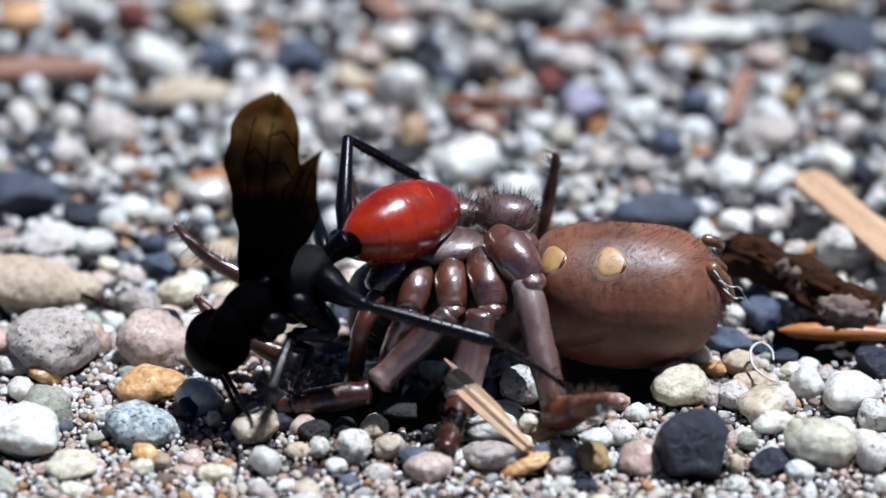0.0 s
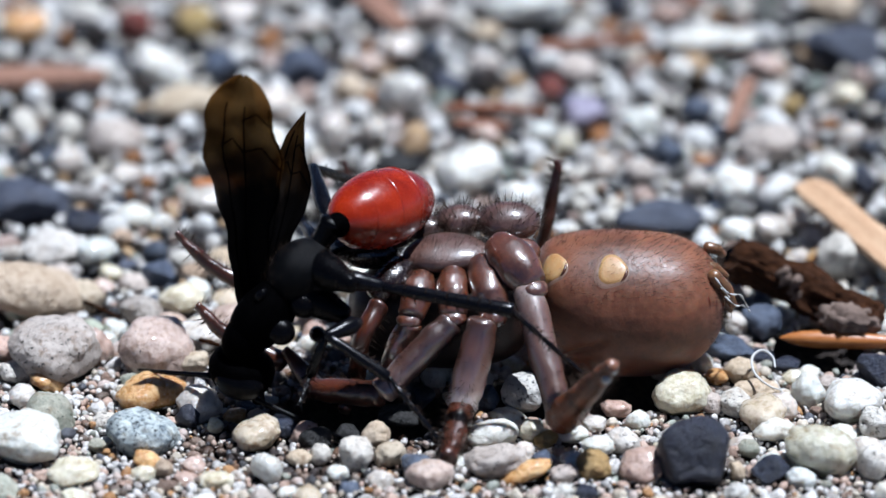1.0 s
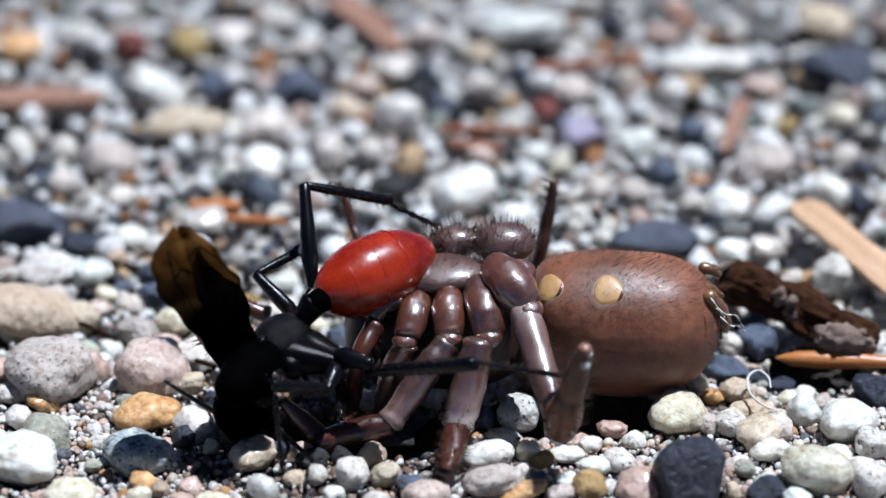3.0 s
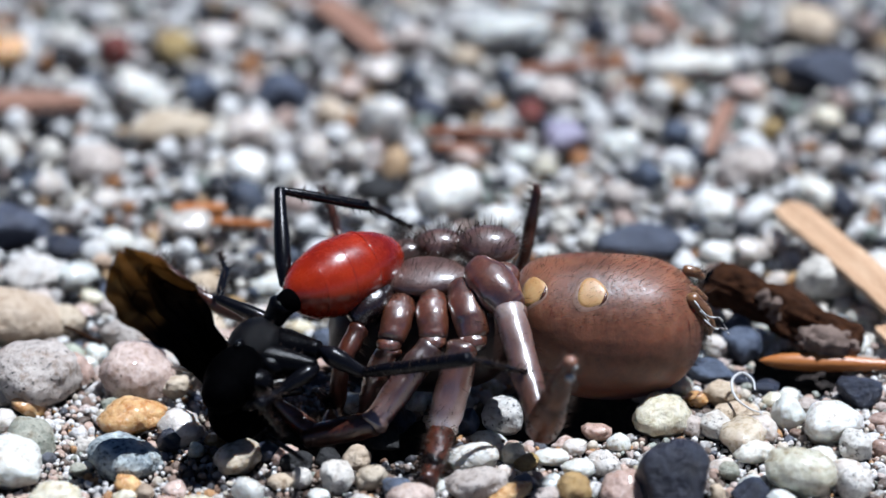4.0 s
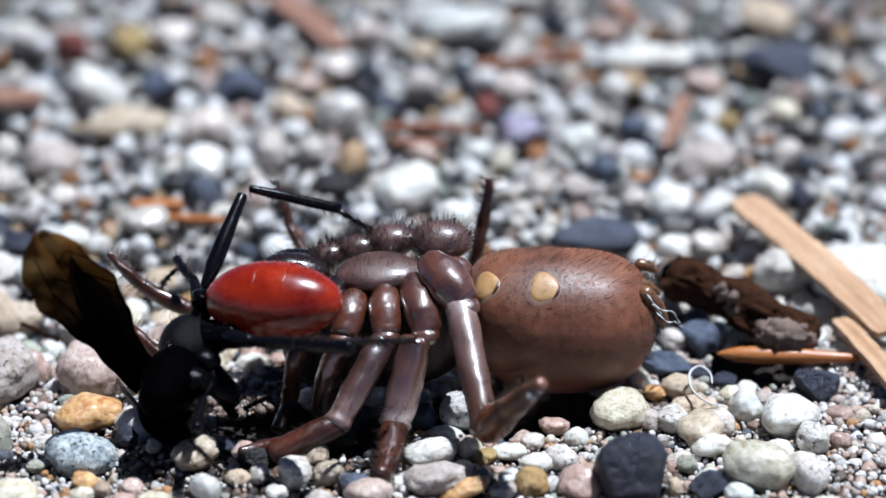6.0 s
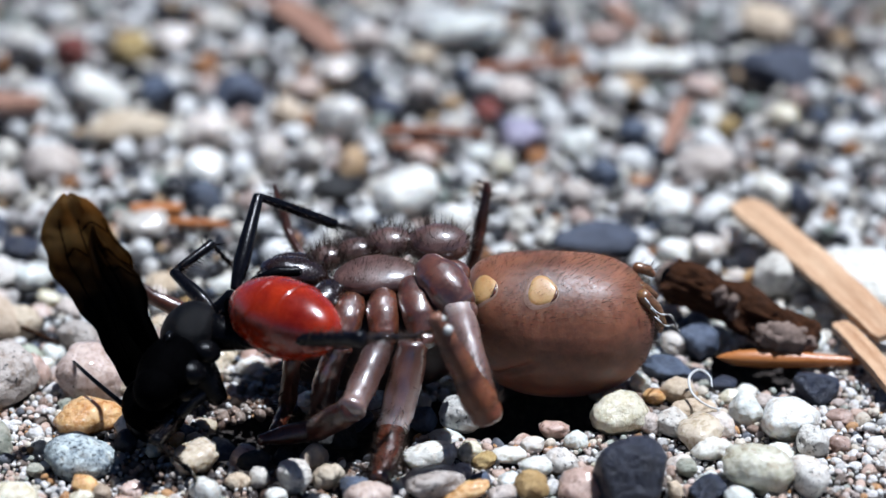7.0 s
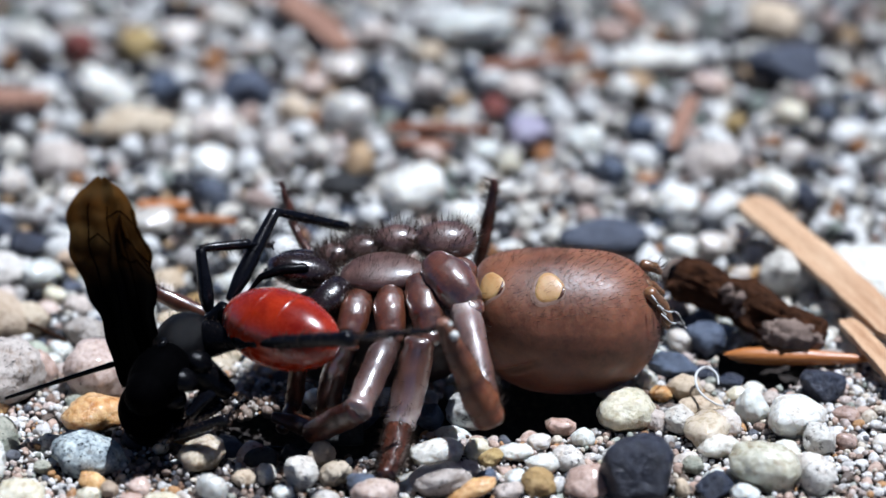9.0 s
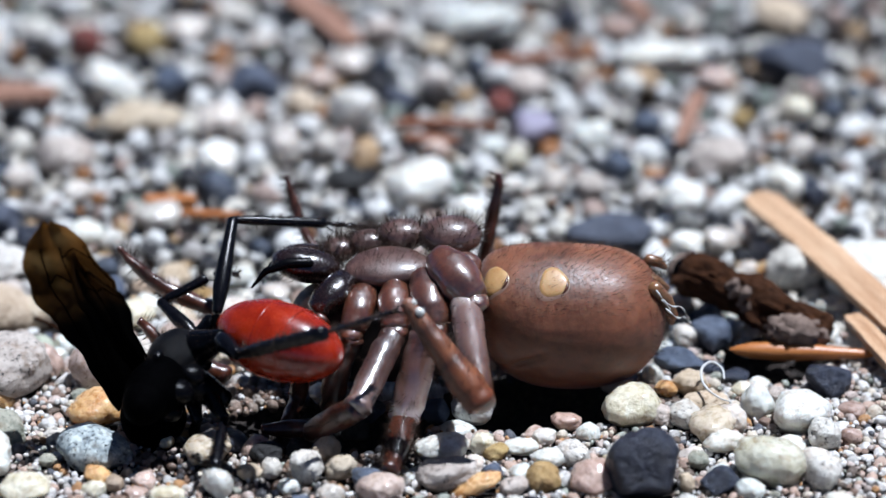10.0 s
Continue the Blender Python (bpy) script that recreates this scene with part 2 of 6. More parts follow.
HIND_SHIN = graded_shell("rusty_shin", 'X', [(0.0, (0.085, 0.021, 0.007)), (0.3, (0.165, 0.055, 0.020)), (0.42, (0.05, 0.015, 0.006)), (0.5, (0.17, 0.062, 0.026)), (0.72, (0.06, 0.020, 0.010)), (0.8, (0.16, 0.062, 0.030)), (1.0, (0.15, 0.07, 0.042))])
HIND_SHIN.node_tree.nodes["Principled BSDF"].inputs["Coat IOR"].default_value = 1.5
HIND_SHIN.node_tree.nodes["Principled BSDF"].inputs["Coat Weight"].default_value = 0.35
HIND_SHIN.node_tree.nodes["Principled BSDF"].inputs["Specular IOR Level"].default_value = 0.4
SECOND_LEG = graded_shell("second_leg_shell", 'X', [(0.0, (0.032, 0.011, 0.006)), (0.6, (0.058, 0.024, 0.016)), (0.90, (0.15, 0.09, 0.073)), (1.0, (0.06, 0.024, 0.015))])
LUNG = body_material("yellow_lung_cover", (0.3224, 0.1674, 0.0558), (0.4092, 0.2604, 0.1116), 0.45, 0.9, 0.1, 0.3)
HAIR = body_material("dark_bristle", (0.0124, 0.00744, 0.00496), (0.0372, 0.0217, 0.0136), 0.5, 2.0)
HAIR.node_tree.nodes["Principled BSDF"].inputs["Specular IOR Level"].default_value = 0.15
JET = body_material("jet_black_shell", (0.00093, 0.00093, 0.00124), (0.00186, 0.00186, 0.00248), 0.24, 1.5, 0.0, relief=0.03)
JET.node_tree.nodes["Principled BSDF"].inputs["Specular IOR Level"].default_value = 0.1
SATIN = body_material("satin_black_shell", (0.0006, 0.00065, 0.0009), (0.002, 0.0022, 0.003), 0.40, 2.5, 0.0, relief=0.1)
SATIN.node_tree.nodes["Principled BSDF"].inputs["Specular IOR Level"].default_value = 0.1
CRIMSON = body_material("glossy_red_shell", (0.10, 0.0018, 0.0003), (0.36, 0.026, 0.0012), 0.26, 0.16, 0.25, 0.1, relief=0.012, grain=0.08)
CRIMSON.node_tree.nodes["Principled BSDF"].inputs["Coat Roughness"].default_value = 0.11
DULL = body_material("dull_black_shell", (0.0003, 0.0003, 0.0004), (0.0008, 0.0008, 0.001), 0.5, 2.0, 0.0, relief=0.1)
DULL.node_tree.nodes["Principled BSDF"].inputs["Specular IOR Level"].default_value = 0.004
GLOSS = body_material("glossy_black_leg", (0.00124, 0.00124, 0.00186), (0.00372, 0.00372, 0.00558), 0.24, 1.5, 0.05, relief=0.02)
GLOSS.node_tree.nodes["Principled BSDF"].inputs["Specular IOR Level"].default_value = 0.2
DEW = body_material("milky_droplet", (0.403, 0.4092, 0.372), (0.527, 0.527, 0.496), 0.1, 1.0, 0.5)
BLOND = body_material("blond_wood", (0.30, 0.145, 0.06), (0.58, 0.41, 0.26), 0.6, 0.6, relief=0.2, streak=(0.15, 1.8, 1.8), grain=0.45)
HUSK = body_material("orange_husk", (0.25, 0.07, 0.011), (0.40, 0.16, 0.04), 0.4, 0.5, 0.1, relief=0.05, streak=(0.1, 1.5, 1.5))
BARK = body_material("dark_bark", (0.0010, 0.0005, 0.0003), (0.075, 0.028, 0.010), 0.75, 2.4, relief=2.0, streak=(0.45, 1.2, 1.2), grain=0.5)
BARK.node_tree.nodes["Principled BSDF"].inputs["Specular IOR Level"].default_value = 0.12
RUSSET = body_material("russet_wood", (0.1364, 0.0434, 0.0186), (0.2604, 0.1054, 0.0496), 0.65, 0.6, relief=0.1, streak=(0.15, 1.6, 1.6))
PINKWOOD = body_material("pinkish_wood", (0.1612, 0.0806, 0.0527), (0.2604, 0.1426, 0.093), 0.65, 0.5, relief=0.1, streak=(0.15, 1.6, 1.6))
PITH = body_material("crumbly_pith", (0.085, 0.055, 0.042), (0.24, 0.175, 0.14), 0.9, 1.2, relief=0.4)
THREAD = body_material("white_fibre", (0.434, 0.434, 0.4216), (0.527, 0.527, 0.5084), 0.5, 2.0)


def wing_material(name, amber):
    """Smoky membrane, amber towards the tip where it is thinnest."""
    m, nt, b = material(name)
    tc = add(nt, "ShaderNodeTexCoord")
    sep = add(nt, "ShaderNodeSeparateXYZ")
    nt.links.new(tc.outputs["Generated"], sep.inputs[0])
    v = coords(nt, 1.0)
    n = noise_tex(nt, v, 0.5, 3)
    mix = add(nt, "ShaderNodeMath", operation='MULTIPLY_ADD')
    mix.inputs[1].default_value, mix.inputs[2].default_value = 0.35, -0.17
    nt.links.new(n, mix.inputs[0])
    ad = add(nt, "ShaderNodeMath", operation='ADD')
    nt.links.new(mix.outputs[0], ad.inputs[0])
    nt.links.new(sep.outputs[0], ad.inputs[1])
    nt.links.new(ramp(nt, ad.outputs[0], [(0.48, (0.0014, 0.0011, 0.0011)), (0.66, (0.006, 0.0035, 0.002)), (0.95, (0.07 * amber, 0.032 * amber, 0.008 * amber))]), b.inputs["Base Color"])
    b.inputs["Roughness"].default_value = 0.6
    b.inputs["Specular IOR Level"].default_value = 0.06
    thin = ramp(nt, ad.outputs[0], [(0.5, (0.0, 0.0, 0.0)), (0.74, (0.22 * amber,) * 3), (1.0, (0.6 * amber,) * 3)])
    tl = add(nt, "ShaderNodeBsdfTranslucent")
    tl.inputs[0].default_value = (0.20, 0.085, 0.016, 1)
    tr = add(nt, "ShaderNodeBsdfTransparent")
    tr.inputs[0].default_value = (0.6, 0.38, 0.15, 1)
    both = add(nt, "ShaderNodeMixShader")
    both.inputs[0].default_value = 0.2
    nt.links.new(tl.outputs[0], both.inputs[1])
    nt.links.new(tr.outputs[0], both.inputs[2])
    mx = add(nt, "ShaderNodeMixShader")
    nt.links.new(thin, mx.inputs[0])
    nt.links.new(b.outputs[0], mx.inputs[1])
    nt.links.new(both.outputs[0], mx.inputs[2])
    nt.links.new(mx.outputs[0], nt.nodes["Material Output"].inputs["Surface"])
    bump(nt, b, n, 0.4, 0.1)
    return m


WING, DARK_WING = wing_material("smoky_wing_membrane", 1.0), wing_material("black_wing_membrane", 0.35)


# ---- mesh tools (all lengths in millimetres until a mesh is linked) ----
def part(name, bm, mat, parent, label="", at=(0, 0, 0), smooth=True):
    me = bpy.data.meshes.new(name)
    bmesh.ops.scale(bm, vec=(MM,) * 3, verts=bm.verts)
    bm.normal_update()
    bm.to_mesh(me)
    bm.free()
    if smooth:
        me.polygons.foreach_set("use_smooth", [True] * len(me.polygons))
    for mt in (mat if isinstance(mat, list) else [mat]):
        me.materials.append(mt)
    ob = new(name, me)
    ob.parent = parent
    ob.location = [c * MM for c in at]
    if label:
        tagged(ob, label)
    return ob


def ring_loft(bm, rings, close=True):
    loops = [[bm.verts.new(p) for p in r] for r in rings]
    n = len(loops[0])
    for a, b in zip(loops, loops[1:]):
        for i in range(n):
            bm.faces.new((a[i], a[(i + 1) % n], b[(i + 1) % n], b[i]))
    if close:
        bm.faces.new(list(reversed(loops[0])))
        bm.faces.new(loops[-1])


def tube(bm, pts, radii, seg=12, flat=1.0, cap=0.8):
    """A tube along points with a radius at each, its ends rounded off."""
    pts = [Vector(p) for p in pts]
    path, rad = [], []
    d0, d1 = (pts[0] - pts[1]).normalized(), (pts[-1] - pts[-2]).normalized()
    for k in (0.99, 0.8, 0.45):
        path.append(pts[0] + d0 * radii[0] * k * cap)
        rad.append(radii[0] * math.sqrt(1 - k * k))
    path += pts
    rad += list(radii)
    for k in (0.45, 0.8, 0.99):
        path.append(pts[-1] + d1 * radii[-1] * k * cap)
        rad.append(radii[-1] * math.sqrt(1 - k * k))
    rings, side = [], None
    for i, p in enumerate(path):
        t = (path[min(i + 1, len(path) - 1)] - path[max(i - 1, 0)]).normalized()
        if side is None:
            side = t.orthogonal().normalized() if abs(t.y) > 0.9 else (Vector((0, 1, 0)) - t * t.y).normalized()
        side = (side - t * side.dot(t)).normalized()
        up = t.cross(side)
        rings.append([p + (side * math.cos(a) + up * math.sin(a) * flat) * rad[i] for a in [2 * math.pi * k / seg for k in range(seg)]])
    ring_loft(bm, rings)


def wrinkle(bm, coarse, fine, seed=0.0):
    """Uneven, slightly creased skin over a rounded form."""
    off = Vector((seed, seed * 1.7, -seed))
    for v in bm.verts:
        v.co += noise.noise_vector(v.co * 0.9 + off) * coarse + noise.noise_vector(v.co * 2.6 + off) * fine


def collars(u):
    """The rim and groove near both ends of a leg segment."""
    w = 1.0
    for e in (u, 1 - u):
        w += 0.035 * math.exp(-(e / 0.035) ** 2) - 0.05 * math.exp(-((e - 0.09) / 0.035) ** 2) + 0.015 * math.exp(-((e - 0.2) / 0.06) ** 2)
    return w


def bristle(bm, root, tip, r):
    root, tip = Vector(root), Vector(tip)
    d = (tip - root).normalized()
    s = d.orthogonal().normalized()
    u = d.cross(s)
    base = [bm.verts.new(root + (s * math.cos(a) + u * math.sin(a)) * r) for a in (0, 2.094, 4.189)]
    top = bm.verts.new(tip)
    for i in range(3):
        bm.faces.new((base[i], base[(i + 1) % 3], top))


def smooth_path(points, steps=6):
    """A rounded line through the points."""
    q = [Vector(p) for p in points]
    q = [q[0] * 2 - q[1]] + q + [q[-1] * 2 - q[-2]]
    out = []
    for a, b, c, d in zip(q, q[1:], q[2:], q[3:]):
        for k in range(steps):
            t = k / steps
            out.append(0.5 * ((2 * b) + (c - a) * t + (2 * a - 5 * b + 4 * c - d) * t * t + (3 * b - a - 3 * c + d) * t ** 3))
    return out + [q[-2]]


def ico(sub):
    bm = bmesh.new()
    bmesh.ops.create_icosphere(bm, subdivisions=sub, radius=1.0)
    v = np.array([p.co[:] for p in bm.verts])
    f = np.array([[q.index for q in p.verts] for p in bm.faces])
    bm.free()
    return v / np.linalg.norm(v, axis=1)[:, None], f


def blob(center, axes, turn=(0, 0, 0), sub=3, shape=None):
    """A rounded body: a unit sphere pushed by shape(v) and stretched."""
    v, f = ico(sub)
    bm = bmesh.new()
    m = Euler([radians(a) for a in turn]).to_matrix()
    vs = []
    for p in v:
        q = Vector(p)
        if shape:
            q = shape(q)
        vs.append(bm.verts.new(m @ Vector((q.x * axes[0], q.y * axes[1], q.z * axes[2])) + Vector(center)))
    for a in f:
        bm.faces.new([vs[i] for i in a])
    return bm


def rock_shape(v, rng, planes=13, power=9.0, low=0.72, high=1.05):
    """Radii of a worn, faceted stone over the unit directions v."""
    n = rng.normal(size=(planes, 3))
    n /= np.linalg.norm(n, axis=1)[:, None]
    d = rng.uniform(low, high, planes)
    c = np.maximum(v @ n.T, 0.0) / d
    r = 1.0 / np.power(np.power(c, power).sum(1) + 1.15 ** -power, 1 / power)
    q = r[:, None] * v
    q -= (q.max(0) + q.min(0)) / 2
    return q / np.abs(q).max(0)


# ---- the ground ----
PITS = [(9.0, -24.0, 6.6, 4.2), (-4.5, -27.2, 6.8, 3.4), (25.0, -18.2, 3.3, 3.6)]   # hollows added for shade under the spider's abdomen, its mouth and the husk


def ground_sheet():
    bm = bmesh.new()
    xs = [-60000, -3000, -300] + list(range(-120, 121, 3)) + [300, 3000, 60000]
    ys = [-60000, -3000, -300] + list(range(-120, 181, 3)) + [400, 3000, 60000]
    vs = [[bm.verts.new((x, y, -1.7 - 2.2 * sum(math.exp(-((x - cx) / rx) ** 2 - ((y - cy) / ry) ** 2) for cx, cy, rx, ry in PITS) + 0.35 * noise.noise((x * 0.05, y * 0.05, 3)))) for x in xs] for y in ys]
    for i in range(len(ys) - 1):
        for k in range(len(xs) - 1):
            bm.faces.new((vs[i][k], vs[i][k + 1], vs[i + 1][k + 1], vs[i + 1][k]))
    # the sheet's dark colour stands for shade between the stones
    return tagged(part("ground", bm, SAND, None), "sand under the grit, coloured dark for the shade in the gaps", "ground", kind="structure")


ground = ground_sheet()
ROCK_RNG = np.random.RandomState(11)
ROCKS = []
for k in range(14):
    v3, f3 = ico(4)
    sharp = k % 2 == 0
    pts = rock_shape(v3, ROCK_RNG, 14 if sharp else 24, 22.0 if sharp else 5.5, 0.66 if sharp else 0.8, 1.05)
    wob = np.array([noise.fractal(Vector(p) * 1.7 + Vector((k * 7.3, 0, 0)), 1.0, 2.0, 4) for p in pts])
    fine = np.array([noise.fractal(Vector(p) * 4.5 + Vector((0, k * 5.1, 0)), 0.8, 2.1, 5) for p in pts])
    pts = pts * (1 + (0.07 if sharp else 0.12) * wob + (0.045 if sharp else 0.03) * fine)[:, None]
    me = bpy.data.meshes.new("pebble")
    me.from_pydata((pts * MM).tolist(), [], f3.tolist())
    me.polygons.foreach_set("use_smooth", [True] * len(me.polygons))
    me.materials.append(STONE['white'])
    ROCKS.append(me)

PEBBLE_LABEL = {
    'white': "bright white rounded quartz pebble lying in the grit", 'cream': "cream translucent quartz pebble lying in the grit",
    'grey': "pale grey granite pebble with black specks", 'speckled': "blue-grey pebble with white and black specks",
    'rose': "dull pinkish quartz pebble lying in the grit", 'tan': "tan sandstone pebble lying in the grit",
    'orange': "orange-brown agate pebble lying in the grit", 'ochre': "ochre yellow pebble lying in the grit",
    'moss': "greenish grey worn pebble lying in the grit", 'slate': "slate-blue flat pebble lying in the grit", 'lilac': "pale lilac worn pebble lying in the grit",
    'dark': "dark blue-black angular basalt stone in the grit", 'black': "small black angular stone lying in the grit",
    'red': "small dark red stone lying in the grit"}
PLACED = []
pebble_count = 0


def pebble(x, y, z, rx, ry, rz, turn, kind):
    global pebble_count
    sharp = kind in ('dark', 'slate', 'black')
    idx = (pebble_count * 4) % 14 if sharp else (pebble_count * 10 + 1) % 14
    pebble_count += 1
    ob = new("pebble", ROCKS[idx])
    ob.material_slots[0].link = 'OBJECT'
    ob.material_slots[0].material = STONE[kind]
    spin = Matrix.Rotation(pebble_count * 1.9, 4, 'Z') if abs(rx - ry) < 0.2 * rx else Matrix.Rotation(0.0, 4, 'Z')
    ob.matrix_basis = (Matrix.Translation((x * MM, y * MM, z * MM)) @ Matrix.Rotation(radians(-turn), 4, 'Y')
                       @ Matrix.Diagonal((rx, ry, rz, 1)) @ spin)
    PLACED.append((x, y, max(rx, ry)))
    return tagged(ob, PEBBLE_LABEL[kind], "pebble", "pebbles in the grit")


pebble(-25.06, -21.31, 1.29, 2.99, 2.66, 2.15, 0, 'grey')
pebble(-18.71, -20.6, 1.13, 2.43, 2.24, 1.89, 0, 'rose')
pebble(-16.07, -17.84, 0.64, 1.69, 1.43, 1.07, 0, 'white')
pebble(-16.11, -21.32, 0.47, 0.96, 0.91, 0.78, 0, 'tan')
pebble(-18.52, -25.55, 0.62, 2.22, 1.68, 1.04, 0, 'orange')
pebble(-15.3, -27.34, 0.64, 1.41, 1.28, 1.06, 0, 'white')
pebble(-24.64, -28.37, 0.62, 1.81, 1.46, 1.03, -30, 'moss')
pebble(-25.85, -32.32, 0.9, 2.67, 2.16, 1.51, 0, 'white')
pebble(-18.68, -31.48, 0.77, 2.31, 1.85, 1.28, 0, 'speckled')
pebble(-15.97, -28.67, 0.46, 0.83, 0.83, 0.76, 0, 'dark')
pebble(-11.58, -31.11, 0.57, 1.6, 1.31, 0.95, 0, 'cream')
pebble(-14.28, -29.61, 0.32, 0.57, 0.57, 0.53, 0, 'cream')
pebble(-18.15, -34.02, 0.33, 0.88, 0.74, 0.55, 0, 'orange')
pebble(-22.56, -35.72, 0.48, 1.61, 1.24, 0.8, 0, 'cream')
pebble(-21.47, -32, 0.25, 0.57, 0.51, 0.42, 0, 'moss')
pebble(-10.63, -35.65, 0.6, 0.91, 0.99, 0.99, 0, 'white')
pebble(-17.02, -35.13, 0.31, 0.63, 0.59, 0.51, 0, 'tan')
pebble(-26.77, -25.94, 0.42, 0.88, 0.82, 0.7, 0, 'white')
pebble(-25.36, -23.73, 0.37, 1.14, 0.9, 0.61, -30, 'orange')
pebble(-27.54, -22.44, 0.43, 1.15, 0.96, 0.71, 0, 'grey')
pebble(-22.62, -19.39, 0.72, 0.97, 1.14, 1.21, 0, 'rose')
pebble(-28.6, -19.56, 0.52, 1.16, 1.05, 0.86, 0, 'rose')
pebble(-27.62, -11.55, 0.8, 3.68, 2.93, 2, -15, 'tan')
pebble(-28.56, -13.46, 0.47, 0.92, 0.88, 0.78, 0, 'moss')
pebble(-24.19, -11.66, 0.43, 1.19, 1.18, 1.06, 0, 'tan')
pebble(-17.59, -12.17, 0.59, 1.54, 1.31, 0.99, 0, 'cream')
pebble(-20.18, -13.97, 0.63, 1.53, 1.34, 1.05, 0, 'grey')
pebble(-29.93, 3.78, 0.6, 3.28, 2.46, 1.51, 0, 'slate')
pebble(-25.36, 0.4, 0.39, 1.45, 1.25, 0.97, 0, 'dark')
pebble(-23.06, 8.65, 0.34, 1.25, 1.08, 0.84, 0, 'white')
pebble(-16.79, 4.02, 0.41, 1.84, 1.47, 1.01, 0, 'white')
pebble(-21.83, 1.2, 0.37, 1.21, 1.11, 0.93, 0, 'white')
pebble(-19.96, 0.34, 0.33, 0.89, 0.89, 0.81, 0, 'white')
pebble(-22.56, -1.94, 0.29, 0.8, 0.8, 0.74, 0, 'tan')
pebble(-27.33, -3.65, 0.44, 2.19, 1.69, 1.1, 0, 'grey')
pebble(-24.11, -4.41, 0.36, 1.58, 1.29, 0.91, 0, 'white')
pebble(-19.55, -7.56, 0.36, 1.17, 1.07, 0.9, 0, 'slate')
pebble(-26.5, -7.86, 0.29, 1.17, 0.98, 0.72, 0, 'grey')
pebble(-5.32, -33.86, 0.64, 1.09, 1.12, 1.06, 0, 'grey')
pebble(-7.46, -33.44, 0.41, 0.67, 0.7, 0.68, 0, 'grey')
pebble(-3.27, -33.58, 0.48, 0.98, 0.93, 0.81, 0, 'tan')
pebble(-1.63, -34.87, 0.4, 1.05, 0.89, 0.67, 0, 'slate')
pebble(-0.76, -36.32, 0.5, 1.42, 1.16, 0.83, 0, 'rose')
pebble(3.1, -31.07, 0.55, 1.67, 1.33, 0.91, 8, 'white')
pebble(5.57, -30.67, 0.49, 0.82, 0.85, 0.82, 0, 'cream')
pebble(3.33, -34.58, 0.56, 1.96, 1.49, 0.93, 12, 'grey')
pebble(5.11, -35.48, 0.35, 1.67, 0.94, 0.58, 18, 'orange')
pebble(6.4, -31.38, 0.31, 0.81, 0.69, 0.52, 0, 'ochre')
pebble(6.19, -34.02, 0.33, 0.73, 0.66, 0.55, 0, 'slate')
pebble(5.18, -25.93, 0.7, 1.45, 1.36, 1.17, 0, 'grey')
pebble(-0.51, -22.98, 0.71, 0.95, 1.12, 1.18, 0, 'white')
pebble(2.73, -26.09, 0.5, 0.94, 0.92, 0.83, 0, 'slate')
pebble(-4.07, -23.69, 0.42, 1.31, 1.04, 0.71, 0, 'white')
pebble(-8.84, -33.7, 0.31, 0.74, 0.65, 0.52, 0, 'tan')
pebble(-8.6, -30.79, 0.39, 0.89, 0.8, 0.65, 0, 'rose')
pebble(-4.19, -30.97, 0.49, 0.89, 0.89, 0.82, 0, 'tan')
pebble(-6.35, -35.66, 0.29, 0.69, 0.61, 0.48, 0, 'white')
pebble(8.04, -30.68, 0.33, 1.1, 0.85, 0.55, 0, 'white')
pebble(9.5, -29.53, 0.35, 0.75, 0.7, 0.59, 0, 'white')
pebble(11.02, -27.35, 0.32, 0.97, 0.77, 0.53, 0, 'rose')
pebble(12.29, -28.97, 0.38, 0.75, 0.72, 0.63, 0, 'white')
pebble(9.27, -35.05, 0.5, 1.08, 0.99, 0.83, 0, 'ochre')
pebble(12.31, -35.08, 0.6, 1.57, 1.33, 1, 0, 'rose')
pebble(9.74, -32.29, 0.33, 1.09, 0.85, 0.55, 0, 'white')
pebble(11.17, -31.7, 0.41, 1.1, 0.92, 0.68, 0, 'grey')
pebble(7.84, -34.41, 0.39, 0.7, 0.7, 0.64, 0, 'white')
pebble(7.45, -35.73, 0.33, 0.87, 0.73, 0.54, 0, 'grey')
pebble(15.17, -26.01, 0.82, 2.11, 1.8, 1.37, 0, 'cream')
pebble(17.14, -26.78, 0.42, 0.8, 0.78, 0.7, 0, 'grey')
pebble(15.46, -35.21, 1.46, 2.32, 2.48, 2.43, 0, 'dark')
pebble(19.26, -22.63, 0.53, 1.11, 1.03, 0.88, 0, 'tan')
pebble(20.09, -24.98, 0.44, 1.46, 1.13, 0.74, 0, 'tan')
pebble(18.56, -26.93, 0.5, 1.12, 1.01, 0.83, 0, 'grey')
pebble(20.14, -28.48, 0.6, 1.62, 1.35, 0.99, 0, 'cream')
pebble(20.78, -30.23, 0.41, 1.29, 1.02, 0.69, 0, 'white')
pebble(21.58, -27.54, 0.58, 0.9, 0.98, 0.97, 0, 'white')
pebble(23.37, -25.36, 0.65, 1.06, 1.11, 1.08, 0, 'white')
pebble(25.83, -27.2, 0.8, 2.04, 1.75, 1.34, 0, 'white')
pebble(23.49, -33.83, 0.94, 2.3, 2, 1.56, 0, 'cream')
pebble(27.18, -29.83, 0.6, 1.08, 1.08, 0.99, 0, 'grey')
pebble(18.96, -32.55, 0.31, 0.67, 0.62, 0.52, 0, 'moss')
pebble(20.03, -35.47, 0.5, 1.22, 1.07, 0.84, 0, 'dark')
pebble(18.02, -35.58, 0.4, 0.49, 0.61, 0.67, 0, 'tan')
pebble(21.9, -36.19, 0.35, 0.98, 0.8, 0.58, 0, 'white')
pebble(26.41, -35.12, 0.7, 1.09, 1.18, 1.17, 0, 'grey')
